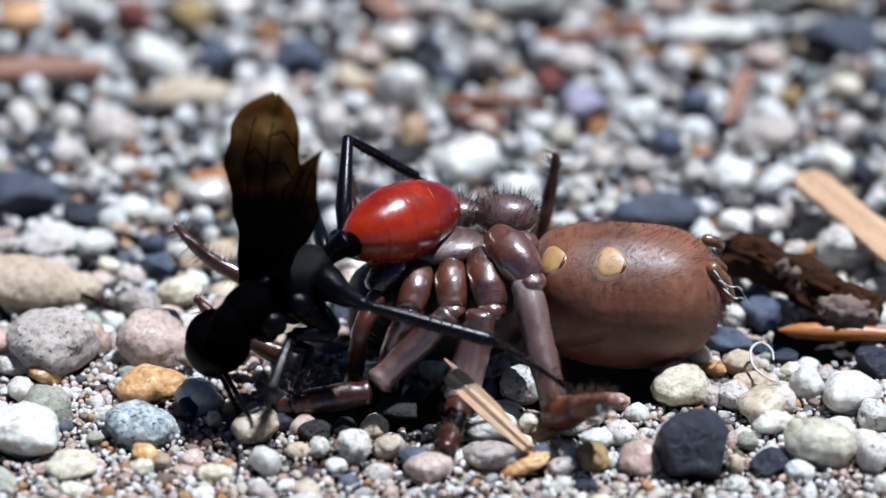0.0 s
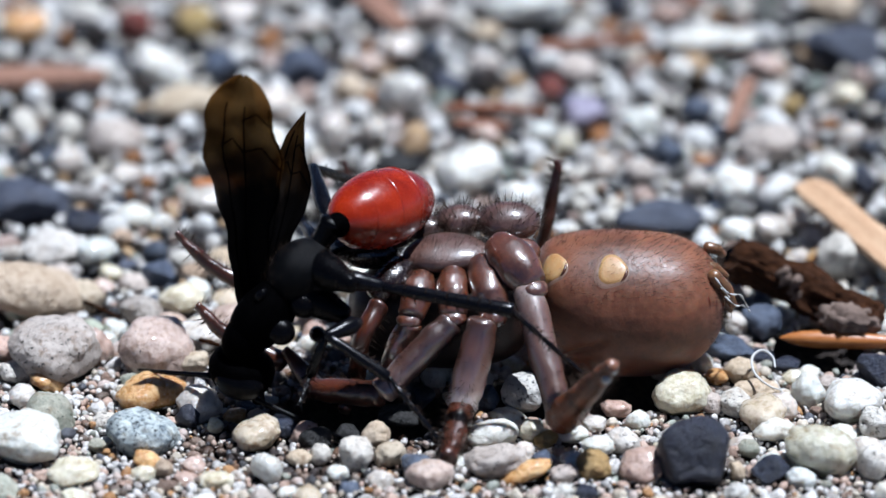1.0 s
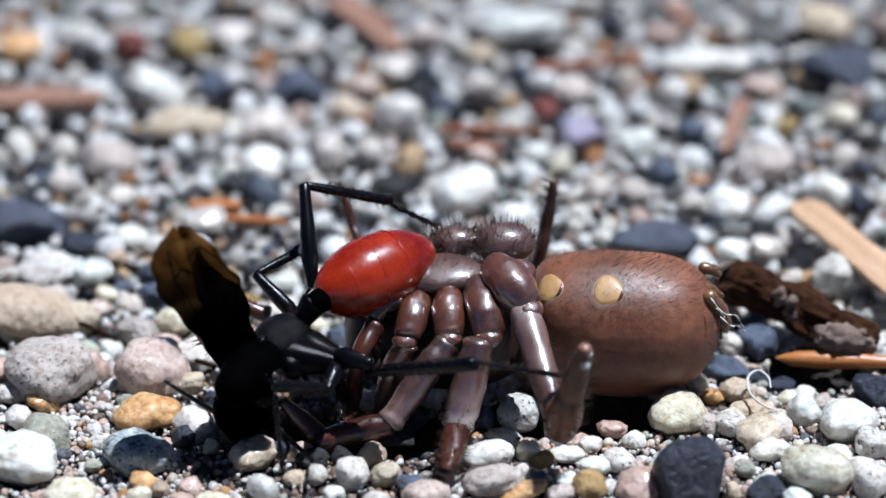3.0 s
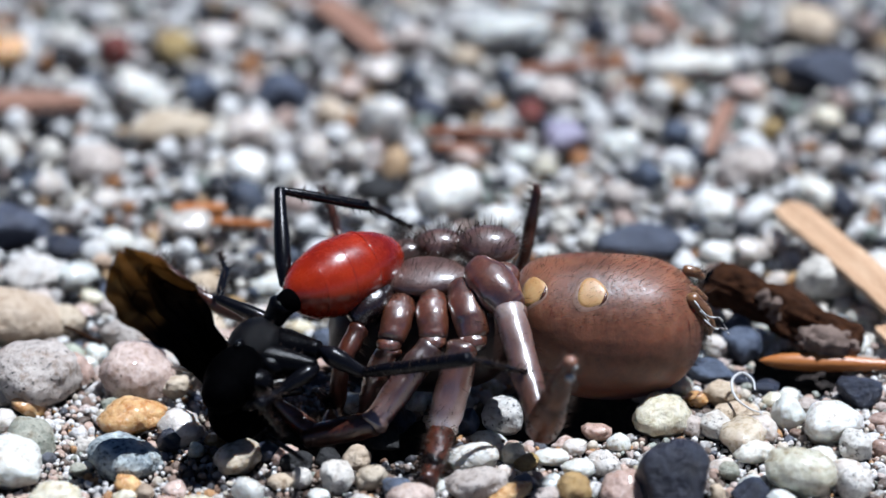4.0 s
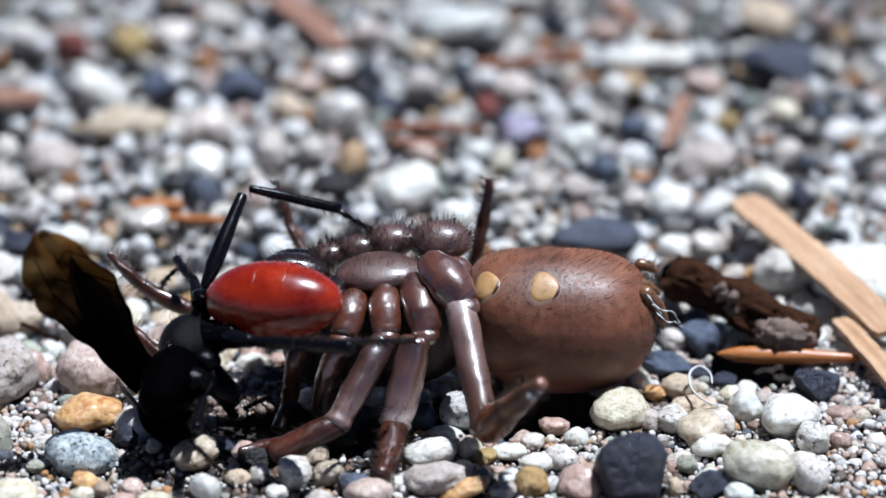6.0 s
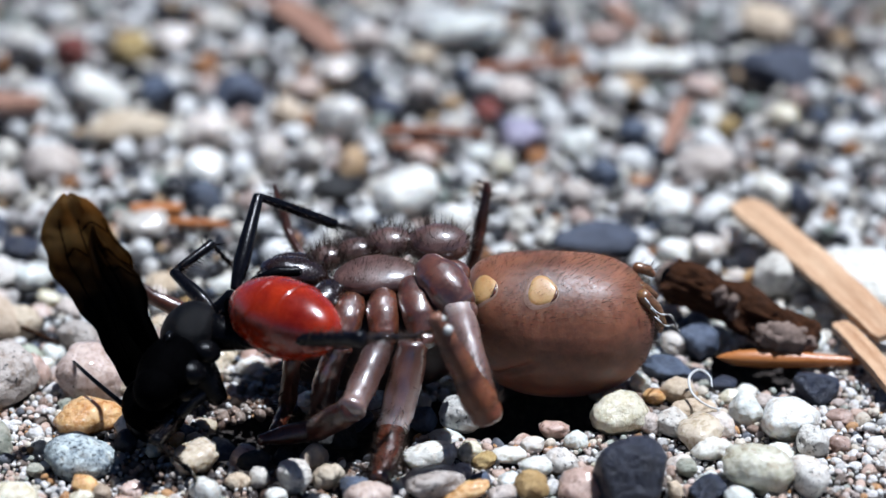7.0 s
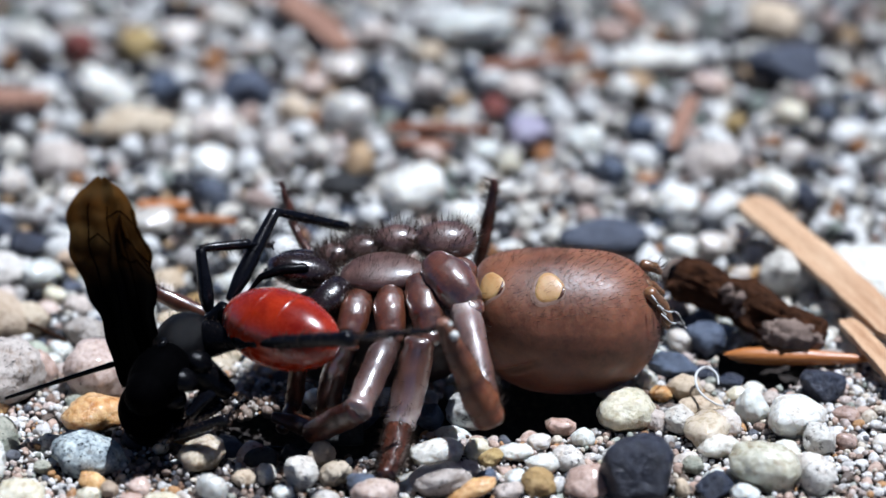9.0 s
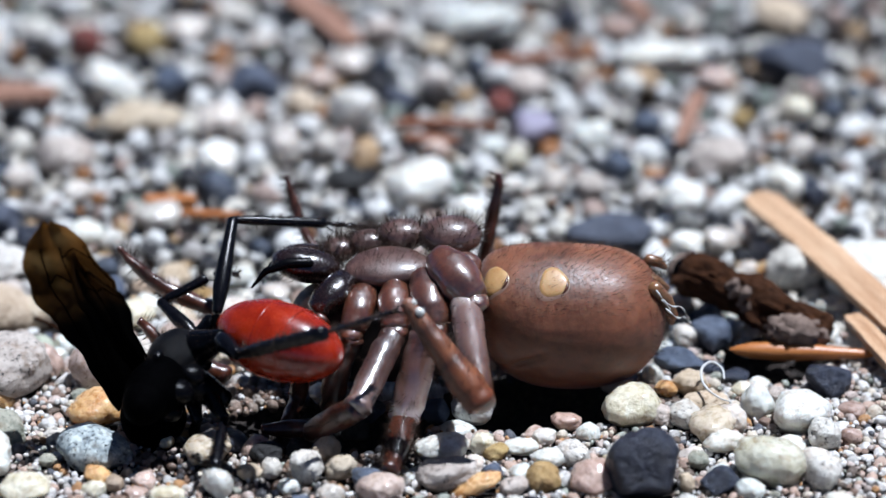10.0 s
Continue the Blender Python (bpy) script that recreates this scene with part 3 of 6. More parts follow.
pebble(28.18, -22.44, 0.68, 1.56, 1.39, 1.13, 0, 'dark')
pebble(19.52, -15.73, 0.5, 0.87, 0.89, 0.84, 0, 'white')
pebble(21.39, -15.69, 0.65, 1.4, 1.29, 1.08, 0, 'slate')
pebble(18.75, -18.86, 0.45, 1.68, 1.23, 0.76, 0, 'slate')
pebble(17.64, -22.91, 0.34, 0.81, 0.72, 0.57, 0, 'orange')
pebble(16.9, -20.96, 0.41, 0.74, 0.74, 0.68, 0, 'white')
pebble(22.34, -21.09, 0.31, 0.93, 0.74, 0.51, 0, 'dark')
pebble(24.62, -23.85, 0.34, 0.73, 0.68, 0.57, 0, 'grey')
pebble(20.76, -0.67, 0.35, 1.32, 1.14, 0.89, 0, 'white')
pebble(23.01, -0.79, 0.41, 1.25, 1.18, 1.03, 0, 'white')
pebble(24.95, 1.16, 0.39, 1.05, 1.05, 0.97, 0, 'white')
pebble(18.26, 6.68, 0.46, 1.11, 1.18, 1.14, 0, 'white')
pebble(20.81, 6.87, 0.55, 1.9, 1.7, 1.37, 0, 'white')
pebble(15.38, 0.84, 0.53, 3.19, 2.18, 1.34, 0, 'slate')
pebble(25.77, -5.1, 0.26, 0.67, 0.69, 0.65, 0, 'orange')
pebble(27.96, -5.72, 0.73, 2.38, 2.18, 1.82, 0, 'grey')
pebble(28.55, 7.96, 0.64, 1.5, 1.63, 1.61, 0, 'white')
pebble(33.38, -7.44, 0.95, 3.95, 3.26, 2.36, 0, 'white')
pebble(24.03, 13.74, 0.59, 2.39, 2, 1.48, 0, 'grey')
pebble(14.91, 17.63, 0.66, 1.4, 1.6, 1.65, -40, 'white')
pebble(7.3, 16.47, 0.33, 1.13, 1.01, 0.82, 20, 'white')
pebble(10.6, 20.59, 0.42, 1.75, 1.45, 1.06, -15, 'lilac')
pebble(26.64, 21.69, 0.34, 0.92, 0.92, 0.84, 0, 'ochre')
pebble(19.29, 20.44, 0.39, 1.18, 1.13, 0.99, 0, 'slate')
pebble(16.6, 13.04, 0.44, 1.3, 1.25, 1.11, 0, 'slate')
pebble(30.32, 15.83, 0.37, 1.13, 1.07, 0.94, 0, 'white')
pebble(30.3, 8.04, 0.38, 1.46, 1.25, 0.96, 0, 'dark')
pebble(-13.16, 20.24, 0.67, 1.83, 1.82, 1.67, 0, 'white')
pebble(-13.26, 13.5, 0.61, 1.71, 1.68, 1.52, 0, 'white')
pebble(-8.12, 15.64, 0.69, 1.24, 1.55, 1.71, 0, 'white')
pebble(-3.03, 22.57, 0.76, 1.77, 1.92, 1.91, 0, 'white')
pebble(-19.44, 22.14, 0.47, 3.27, 1.93, 1.18, 0, 'tan')
pebble(-21.89, 28.81, 0.55, 2.56, 2.02, 1.37, -30, 'white')
pebble(-10.98, 28.55, 0.66, 2.16, 1.97, 1.64, -10, 'slate')
pebble(-20.07, 38.02, 0.58, 1.63, 1.6, 1.45, 0, 'ochre')
pebble(-24.98, 38.22, 0.5, 1.26, 1.31, 1.25, -30, 'red')
pebble(-33.93, 38.05, 0.47, 1.96, 1.62, 1.18, 0, 'orange')
pebble(7.03, 41.78, 0.59, 3.53, 2.39, 1.47, 8, 'white')
pebble(21.66, 35.35, 0.37, 3.62, 1.5, 0.92, 0, 'white')
pebble(31.79, 32.74, 0.73, 3.21, 2.6, 1.83, -10, 'slate')
pebble(8.24, 25.5, 0.35, 1.15, 1.0, 0.85, 0, 'red')
pebble(31.14, 23.36, 0.43, 1.2, 1.19, 1.08, 0, 'cream')
pebble(-10.81, 38.55, 0.27, 1.34, 1.04, 0.68, 0, 'white')
pebble(-3.49, 10.86, 0.31, 1.69, 1.25, 0.77, 0, 'black')
pebble(1.9, 8.84, 0.7, 2.49, 2.2, 1.76, 0, 'white')
pebble(14.22, 43.05, 0.49, 1.03, 1.18, 1.23, 0, 'dark')
pebble(31.93, 43.47, 0.58, 2.49, 2.03, 1.44, 0, 'tan')
# five dark stones set here to deepen the shade under the animals
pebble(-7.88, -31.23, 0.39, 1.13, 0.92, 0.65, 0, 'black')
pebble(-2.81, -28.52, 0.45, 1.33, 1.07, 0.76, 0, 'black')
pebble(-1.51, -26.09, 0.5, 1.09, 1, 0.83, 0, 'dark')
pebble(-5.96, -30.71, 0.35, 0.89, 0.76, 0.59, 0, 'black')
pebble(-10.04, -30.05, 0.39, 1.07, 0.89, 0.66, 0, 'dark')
pebble(-24.63, 14.79, 0.6, 2.25, 1.94, 1.49, 0, 'grey')
pebble(-17.51, 29.59, 0.47, 1.58, 1.43, 1.17, 0, 'slate')
pebble(-7.17, 24.99, 0.46, 1.35, 1.3, 1.15, 0, 'tan')
pebble(-5.96, 29.78, 0.39, 1.38, 1.22, 0.98, 0, 'rose')
pebble(3.38, 29.59, 0.47, 1.38, 1.33, 1.17, 0, 'grey')
pebble(0.26, 26.12, 0.46, 1.36, 1.31, 1.16, 0, 'slate')
pebble(10.45, 28.43, 0.47, 1.57, 1.42, 1.17, 0, 'grey')
pebble(18.43, 28.61, 0.39, 1.18, 1.12, 0.98, 0, 'white')
pebble(3.22, 16.37, 0.37, 1.31, 1.16, 0.93, 0, 'rose')
pebble(9.1, 14.25, 0.37, 0.93, 0.97, 0.92, 0, 'cream')
pebble(-5.26, 16.2, 0.45, 1.13, 1.17, 1.12, 0, 'white')
pebble(-27.62, 10.97, 0.44, 1.11, 1.15, 1.1, 0, 'white')
pebble(-16.78, 40.51, 0.49, 1.84, 1.58, 1.22, 0, 'white')
pebble(-29.25, 40.72, 0.41, 1.44, 1.27, 1.02, 0, 'grey')
pebble(-13.27, 44.55, 0.41, 1.66, 1.39, 1.03, 0, 'grey')
pebble(-1.11, 40.72, 0.41, 1.63, 1.37, 1.01, 0, 'grey')
pebble(3.47, 37.19, 0.32, 1.41, 1.14, 0.8, 0, 'tan')
pebble(18.28, 40.93, 0.33, 1.64, 1.26, 0.81, 0, 'rose')
pebble(-3.78, 33.14, 0.47, 1.79, 1.54, 1.19, 0, 'white')
pebble(25.17, 29.78, 0.39, 1.58, 1.32, 0.98, 0, 'rose')
pebble(14.3, 9.05, 0.38, 1.25, 1.14, 0.96, 0, 'grey')
pebble(11.86, 10.07, 0.38, 1.25, 1.15, 0.96, 0, 'white')
pebble(8.1, 9.06, 0.38, 1.25, 1.14, 0.95, 0, 'white')
pebble(5.13, 4.9, 0.45, 1.43, 1.33, 1.13, 0, 'white')


def loose_grit():
    """All the uncountable smaller stones, packed between the larger ones."""
    rng = np.random.RandomState(5)
    cell, grid = 3.0, {}
    large = np.array(PLACED)

    def near(x, y, r, slack):
        if (((large[:, 0] - x) ** 2 + (large[:, 1] - y) ** 2) < ((r + large[:, 2] * 0.92) * slack) ** 2).any():
            return True
        reach = 1 if r < 1.2 else 2
        cx, cy = int(x // cell), int(y // cell)
        for i in range(cx - reach, cx + reach + 1):
            for k in range(cy - reach, cy + reach + 1):
                for (a, b, q) in grid.get((i, k), ()):
                    if (a - x) ** 2 + (b - y) ** 2 < ((r + q) * slack) ** 2:
                        return True
        return False

    def hollow(x, y):
        return any(((x - cx) / rx) ** 2 + ((y - cy) / ry) ** 2 < 1 for cx, cy, rx, ry in PITS)

    def earthy_shade(x, y):
        """The patch under and before the two animals: dirtier stones, also darkened for their shade."""
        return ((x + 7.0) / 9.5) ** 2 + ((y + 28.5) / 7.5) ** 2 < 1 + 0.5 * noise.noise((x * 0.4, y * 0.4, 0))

    stones = []
    for lo, hi, tries, slack, y0, y1, share in ((1.15, 1.6, 500, 0.97, -50, 130, 0.1), (0.8, 1.15, 4000, 0.9, -50, 120, 0.15), (0.5, 0.8, 24000, 0.88, -46, 100, 0.2),
                                                (0.28, 0.5, 46000, 0.88, -42, 18, 0.8), (0.16, 0.28, 60000, 0.84, -41, -16, 1.0), (0.10, 0.19, 60000, 0.8, -40, -18, 1.0)):
        for _ in range(tries):
            y = rng.uniform(y0, y1)
            x = rng.uniform(-1, 1) * (40 + max(0, y + 10) * 0.3)
            r = rng.uniform(lo, hi)
            if hollow(x, y) or (y < -18 and rng.random() > (share * 0.45 if earthy_shade(x, y) and r > 0.5 else share)) or near(x, y, r, slack):
                continue
            grid.setdefault((int(x // cell), int(y // cell)), []).append((x, y, r))
            stones.append((x, y, r))
    # the larger ones nearby are picked out as pebbles of their own
    kinds = ['white'] * 14 + ['cream'] * 7 + ['grey'] * 5 + ['rose'] * 5 + ['tan'] * 2 + ['slate'] * 2 + ['dark'] * 2 + ['speckled', 'moss', 'ochre']
    single = sorted((q for q in stones if q[2] > 0.4 and -40 < q[1] < -4 and abs(q[0]) < 36), key=lambda q: -q[2])[:230]
    # muted kinds carry the shade under the animals in their colour
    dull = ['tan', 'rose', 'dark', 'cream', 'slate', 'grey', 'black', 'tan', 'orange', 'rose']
    for x, y, r in single:
        rx, ry, rz = r * rng.uniform(0.95, 1.2), r * rng.uniform(0.85, 1.05), r * rng.uniform(0.65, 0.95)
        pebble(x, y, -0.15 * r + rng.uniform(-0.2, 0.15), rx, ry, rz, rng.uniform(-20, 20), dull[rng.randint(10)] if earthy_shade(x, y) else kinds[rng.randint(len(kinds))])
    taken = set(single)
    stones = [q for q in stones if q not in taken]
    (v1, f1), (v2, f2) = ico(2), ico(3)
    v0, f0 = ico(1)
    base0 = [rock_shape(v0, rng, 14, 6.0, 0.75) for k in range(16)]
    base1 = [rock_shape(v1, rng, 14, 18.0 if k % 4 == 0 else 5.5, 0.72) for k in range(16)]
    base2 = [rock_shape(v2, rng, 15, 20.0 if k % 4 == 0 else 5.5, 0.72) for k in range(16)]
    base2 = [b * (1 + 0.09 * np.array([noise.fractal(Vector(q) * 2.6 + Vector((k * 3.1, 0, 0)), 0.8, 2.0, 3) for q in b]))[:, None] for k, b in enumerate(base2)]
    def heap(name, mat, chosen, label):
        verts, faces, start = [], [], 0
        for i, (x, y, r) in enumerate(chosen):
            b, f = (base0, f0) if r < 0.19 else (base2, f2) if y < -8 and r > 0.45 else (base1, f1)
            q, _ = np.linalg.qr(rng.normal(size=(3, 3)))
            p = (b[i % 16] * np.array([1.12, 0.95, 0.85]) * r) @ q.T
            lift = (rng.uniform(-0.5, 0.4) if y < -20 else rng.uniform(-1.1, 0.65)) * r
            verts.append(p + np.array([x, y, (-0.3 if r > 0.5 else -0.1 if r > 0.28 else -0.25 + rng.uniform(0, 0.35)) - 0.2 * r + lift]))
            faces.append(f + start)
            start += len(p)
        v, f = np.concatenate(verts) * MM, np.concatenate(faces)
        me = bpy.data.meshes.new(name)
        me.vertices.add(len(v))
        me.vertices.foreach_set("co", v.ravel())
        me.loops.add(f.size)
        me.loops.foreach_set("vertex_index", f.ravel().astype(np.int32))
        me.polygons.add(len(f))
        me.polygons.foreach_set("loop_start", np.arange(0, f.size, 3, dtype=np.int32))
        me.polygons.foreach_set("use_smooth", np.ones(len(f), dtype=bool))
        me.update(calc_edges=True)
        me.materials.append(mat)
        return tagged(new(name, me), label, "grit", kind="stuff")

    dirt_shade = {q: 1 for q in stones if earthy_shade(q[0], q[1]) and (q[2] > 0.32 or rng.random() < 0.55)}
    pale = {q: 1 for q in stones if q[1] < -17 and q[2] < 0.8 and q not in dirt_shade}
    heap("dirt_shade_grit", DIRT_SHADE_GRAVEL, dirt_shade, "brown dirty grit under the wasp and spider, darkened for their shade")
    heap("fine_grit", PALE_GRAVEL, pale, "pale cream, pinkish and white fine grit between the pebbles")
    heap("grit", GRAVEL, [q for q in stones if q not in pale and q not in dirt_shade], "coarse mixed grit of white, grey, pink and dark stones")


loose_grit()


# ---- wood flakes, twig and threads ----
def flake(name, a, b, width, thick, mat, label, taper=0.75, category="wood chip", lean=0.0):
    """A split flake of wood from a to b, with rough ends and a slight bow."""
    a, b = Vector(a), Vector(b)
    t = b - a
    ln = t.length
    rng = random.Random(int(ln * 100))
    bm = bmesh.new()
    n = 14
    rings = []
    for i in range(n + 1):
        u = i / n
        w = width / 2 * (1 if u < 0.5 else 1 - (1 - taper) * (u - 0.5) * 2) * (0.95 + 0.1 * rng.random())
        if i in (0, n):
            w *= 0.8
        h = thick / 2 * (0.85 + 0.3 * rng.random())
        z = 0.04 * ln * math.sin(u * 3.1) * 0.5
        x = (u - 0.5) * ln + (rng.uniform(-0.05, 0.05) * ln if i in (0, n) else 0)
        rings.append([(x, -w, z - h * 0.8), (x, -w * 0.4, z - h), (x, w * 0.5, z - h), (x, w, z - h * 0.6),
                      (x + rng.uniform(-.02, .02) * ln, w * 0.96, z + h * 0.7), (x, w * 0.35, z + h * 1.1), (x, -w * 0.2, z + h * 0.8), (x, -w * 0.92, z + h)])
    ring_loft(bm, rings)
    ob = part(name, bm, mat, None, smooth=False)
    ex = t.normalized()
    ez = (Vector((0, -lean, 1)) - ex * ex.dot(Vector((0, -lean, 1)))).normalized()
    rot = Matrix((ex, ez.cross(ex), ez)).transposed().to_4x4()
    ob.matrix_basis = Matrix.Translation((a + b) / 2 * MM) @ rot
    return tagged(ob, label, category)


long_chip = flake("wood_chip", (25.75, 2.38, 2.6), (34.08, -17.79, 1.6), 2.5, 0.5, BLOND, "long pale blond wood chip lying on the grit", 0.95, lean=0.6)
for x, y, ln in ((-3.5, -0.75, 5.0), (1.0, -0.35, 7.0), (-1.5, 0.55, 6.0), (4.0, 0.6, 4.0)):
    sliver_bm = bmesh.new()
    ring_loft(sliver_bm, [[(x + u * ln, y + dy * w, 0.30 + 0.16 * math.sin(u * 3.1 + 1.6) + dz * w) for dy, dz in ((-1, -0.4), (1, -0.4), (0.7, 0.5), (-0.7, 0.5))]
                          for u, w in ((-0.5, 0.05), (-0.3, 0.2), (0.1, 0.24), (0.4, 0.14), (0.5, 0.03))])
    part("sliver", sliver_bm, BLOND, long_chip, smooth=False)
flake("wood_chip", (30.68, -14.6, 1.3), (33.51, -24.68, 1), 1.6, 0.5, BLOND, "broken tan wood chip beside the longer one", 0.9)
husk_bm = bmesh.new()
HUSK_A, HUSK_B = Vector((22.17, -18.52, 0.9)), Vector((31.81, -18.94, 0.7))
tube(husk_bm, [HUSK_A.lerp(HUSK_B, u) for u in (0, 0.05, 0.14, 0.3, 0.5, 0.7, 0.9, 1)], [0.08, 0.3, 0.52, 0.62, 0.58, 0.45, 0.3, 0.15], 14)
tagged(part("seed_husk", husk_bm, HUSK, None), "slim orange seed husk with pointed ends", "seed husk")
flake("wood_chip", (-35.26, 25.99, 0.9), (-26.29, 26.22, 0.9), 3.6, 0.7, PINKWOOD, "pinkish flat wood chip far back in the grit", 0.6)
flake("wood_chip", (-8.44, 47.6, 1), (-3.13, 35.72, 1), 3.0, 0.6, PINKWOOD, "pale pinkish wood sliver in the distance", 0.6)
flake("wood_chip", (7.43, 32.08, 1), (16.42, 32.78, 1.2), 1.3, 0.6, RUSSET, "thin curved russet wood splinter", 0.5)
flake("wood_chip", (0.26, 19.67, 1), (7.74, 19.02, 1), 1.2, 0.6, RUSSET, "thin russet bark splinter in the grit", 0.5)
flake("wood_chip", (0.68, 16.84, 1), (4.91, 16.2, 1), 1.0, 0.5, RUSSET, "short russet bark splinter in the grit", 0.7)
flake("wood_chip", (23.65, 24.77, 1.4), (21.44, 16.23, 0.8), 1.3, 0.5, PINKWOOD, "upright orange-pink wood splinter", 0.6)
flake("wood_chip", (-17.92, 5.91, 0.8), (-14.36, 5.91, 0.8), 1.4, 0.7, HUSK, "stubby orange wood chip in the grit", 0.9)
flake("wood_chip", (-15.33, 3.52, 0.9), (-10.98, 2.94, 0.9), 0.9, 0.4, HUSK, "narrow orange wood sliver in the grit", 0.8)
flake("wood_chip", (19.1, 46.94, 1), (20.81, 41.1, 1), 1.6, 0.5, PINKWOOD, "small pinkish wood splinter far back", 0.7)
flake("stick", (-23.94, -13.92, 1.2), (-21.48, -15.49, 0.8), 0.25, 0.25, BARK, "tiny dark broken stick on the grit", 0.6, "stick")
flake("stick", (-15.89, -20.14, 1.6), (-14.54, -20.64, 1.4), 0.3, 0.25, BARK, "tiny dark broken stick on the grit", 0.8, "stick")


def dead_twig():
    a, b = Vector((19.48, -10.9, 3.0)), Vector((28.4, -17.6, 1.5))
    twig = new("twig")
    twig.location = a * MM
    d = (b - a)
    bm = bmesh.new()
    n, seg = 90, 64
    rings = []
    side = d.cross(Vector((0, 0, 1))).normalized()
    up = side.cross(d).normalized()
    for i in range(n + 1):
        u = i / n
        c = d * u + up * 0.25 * math.sin(u * 5)
        ring = []
        for k in range(seg):
            an = 2 * math.pi * k / seg
            w = Vector((u * 5, math.cos(an) * 1.5, math.sin(an) * 1.5))
            r = 1.22 + 0.15 * u + 0.3 * noise.noise(w) + 0.5 * abs(noise.noise(Vector((u * 4, w.y * 3.0, w.z * 3.0)))) + 0.28 * noise.fractal(Vector((u * 9, w.y * 3.5, w.z * 3.5)), 0.8, 2.0, 4)
            r *= 1 - 0.18 * max(0, math.sin(an * 2 + 0.6)) - (0.22 if u < 0.02 else 0)
            ring.append(c + (side * math.cos(an) + up * math.sin(an)) * r)
        rings.append(ring)
    ring_loft(bm, rings)
    part("bark", bm, BARK, twig)
    bm = bmesh.new()
    tube(bm, [Vector((0, 0, 0)) - d.normalized() * 0.25, d.normalized() * 0.3], [1.0, 1.1], 18)
    part("hollow_end", bm, JET, twig, "dark hollow broken end")
    rng = random.Random(6)
    for u, z, n, s in ((0.42, 1.05, 7, 0.42), (0.50, 0.8, 5, 0.40)):
        for _ in range(n):
            c = d * (u + rng.uniform(-0.03, 0.03) * (2.2 if u > 0.8 else 1)) - side * 1.05 * (1 if side.y > 0 else -1) + Vector((0, rng.uniform(-0.25, 0.2), z + rng.uniform(-0.8, 0.5)))
            q = s * rng.uniform(0.6, 1.1)
            part("pith", blob(c, (q * 0.8, q * 0.7, q * 1.2), (rng.uniform(0, 90), 20, 40), 3, lambda w: w * (1 + 0.45 * noise.fractal(w * 2.6 + c, 0.7, 2.0, 4))), PITH, twig, "pale crumbly pith")
    c = d * 0.90 - side * 1.5 * (1 if side.y > 0 else -1) + Vector((0, 0, 0.35))
    part("pith", blob(c, (1.9, 0.9, 1.0), (0, 8, 0), 4, lambda w: w * (1 + 0.35 * noise.fractal(w * 2.6, 0.7, 2.0, 4))), PITH, twig, "crumbly greyish pink pith lump")
    rim_bm = bmesh.new()
    ring = [(side * math.cos(a) * 1.05 + up * math.sin(a) * 1.1) * (1 + 0.1 * math.sin(3 * a)) - d.normalized() * 0.3 for a in [2 * math.pi * k / 24 for k in range(25)]]
    tube(rim_bm, ring, [0.17 + 0.06 * math.sin(k * 1.3) for k in range(25)], 8)
    part("rim", rim_bm, PITH, twig, "grey weathered rim of the hollow end")
    return tagged(twig, "short dark brown rotten twig lying on the grit", "twig")


dead_twig()


def fibre():
    bm = bmesh.new()
    p = smooth_path([(21.19, -24.84, 2), (21.11, -24.01, 2.3), (20.52, -23.25, 2.4), (19.88, -23.65, 2.2), (19.75, -24.84, 2),
                     (20.03, -25.86, 1.8), (20.76, -26.72, 1.6), (21.48, -26.76, 1.3), (21.78, -27.57, 1)])
    tube(bm, p, [0.04 + 0.05 * math.sin(math.pi * min(1, 0.15 + i / len(p))) for i in range(len(p))], 7)
    return tagged(part("fibre", bm, THREAD, None), "curled white plant fibre lying on the stones", "fibre")


fibre()


# ---- the spider, on its back ----
PALE_SKIN = body_material("paler_brown_skin", (0.124, 0.0682, 0.0465), (0.186, 0.1116, 0.0806), 0.4, 0.4, relief=0.02)


def coat(bm, center, axes, count, length, seed, pick, lean=(0.5, 0, 0.3), r=0.03, shape=None):
    """Bristles standing on an ellipsoid where pick(direction) holds."""
    rng = random.Random(seed)
    c = Vector(center)
    made = 0
    while made < count:
        v = Vector((rng.gauss(0, 1), rng.gauss(0, 1), rng.gauss(0, 1))).normalized()
        if not pick(v):
            continue
        w = shape(v) if shape else v
        p = c + Vector((w.x * axes[0], w.y * axes[1], w.z * axes[2])) * 0.99
        nrm = Vector((v.x / axes[0], v.y / axes[1], v.z / axes[2])).normalized()
        d = (nrm + Vector(lean) * rng.uniform(0.5, 1.3) + Vector((rng.uniform(-.3, .3), rng.uniform(-.3, .3), rng.uniform(-.3, .3)))).normalized()
        bristle(bm, p, p + d * length * rng.uniform(0.5, 1.2), r)
        made += 1


def limb_hairs(bm, pts, radius, count, length, seed, r=0.03):
    rng = random.Random(seed)
    pts = [Vector(p) for p in pts]
    for _ in range(count):
        k = rng.randrange(len(pts) - 1)
        a, b = pts[k], pts[k + 1]
        d = (b - a).normalized()
        s = d.orthogonal().normalized()
        an = rng.uniform(0, 2 * math.pi)
        n = s * math.cos(an) + d.cross(s) * math.sin(an)
        p = a.lerp(b, rng.random()) + n * radius * 0.9
        bristle(bm, p, p + (n + d * rng.uniform(0.1, 0.7)).normalized() * length * rng.uniform(0.5, 1.3), r)


spider = new("spider")
SPIDER_AT = Vector((0, -21.7, 0))
tagged(spider, "paralysed brown trapdoor spider lying on its back on grit", "spider")


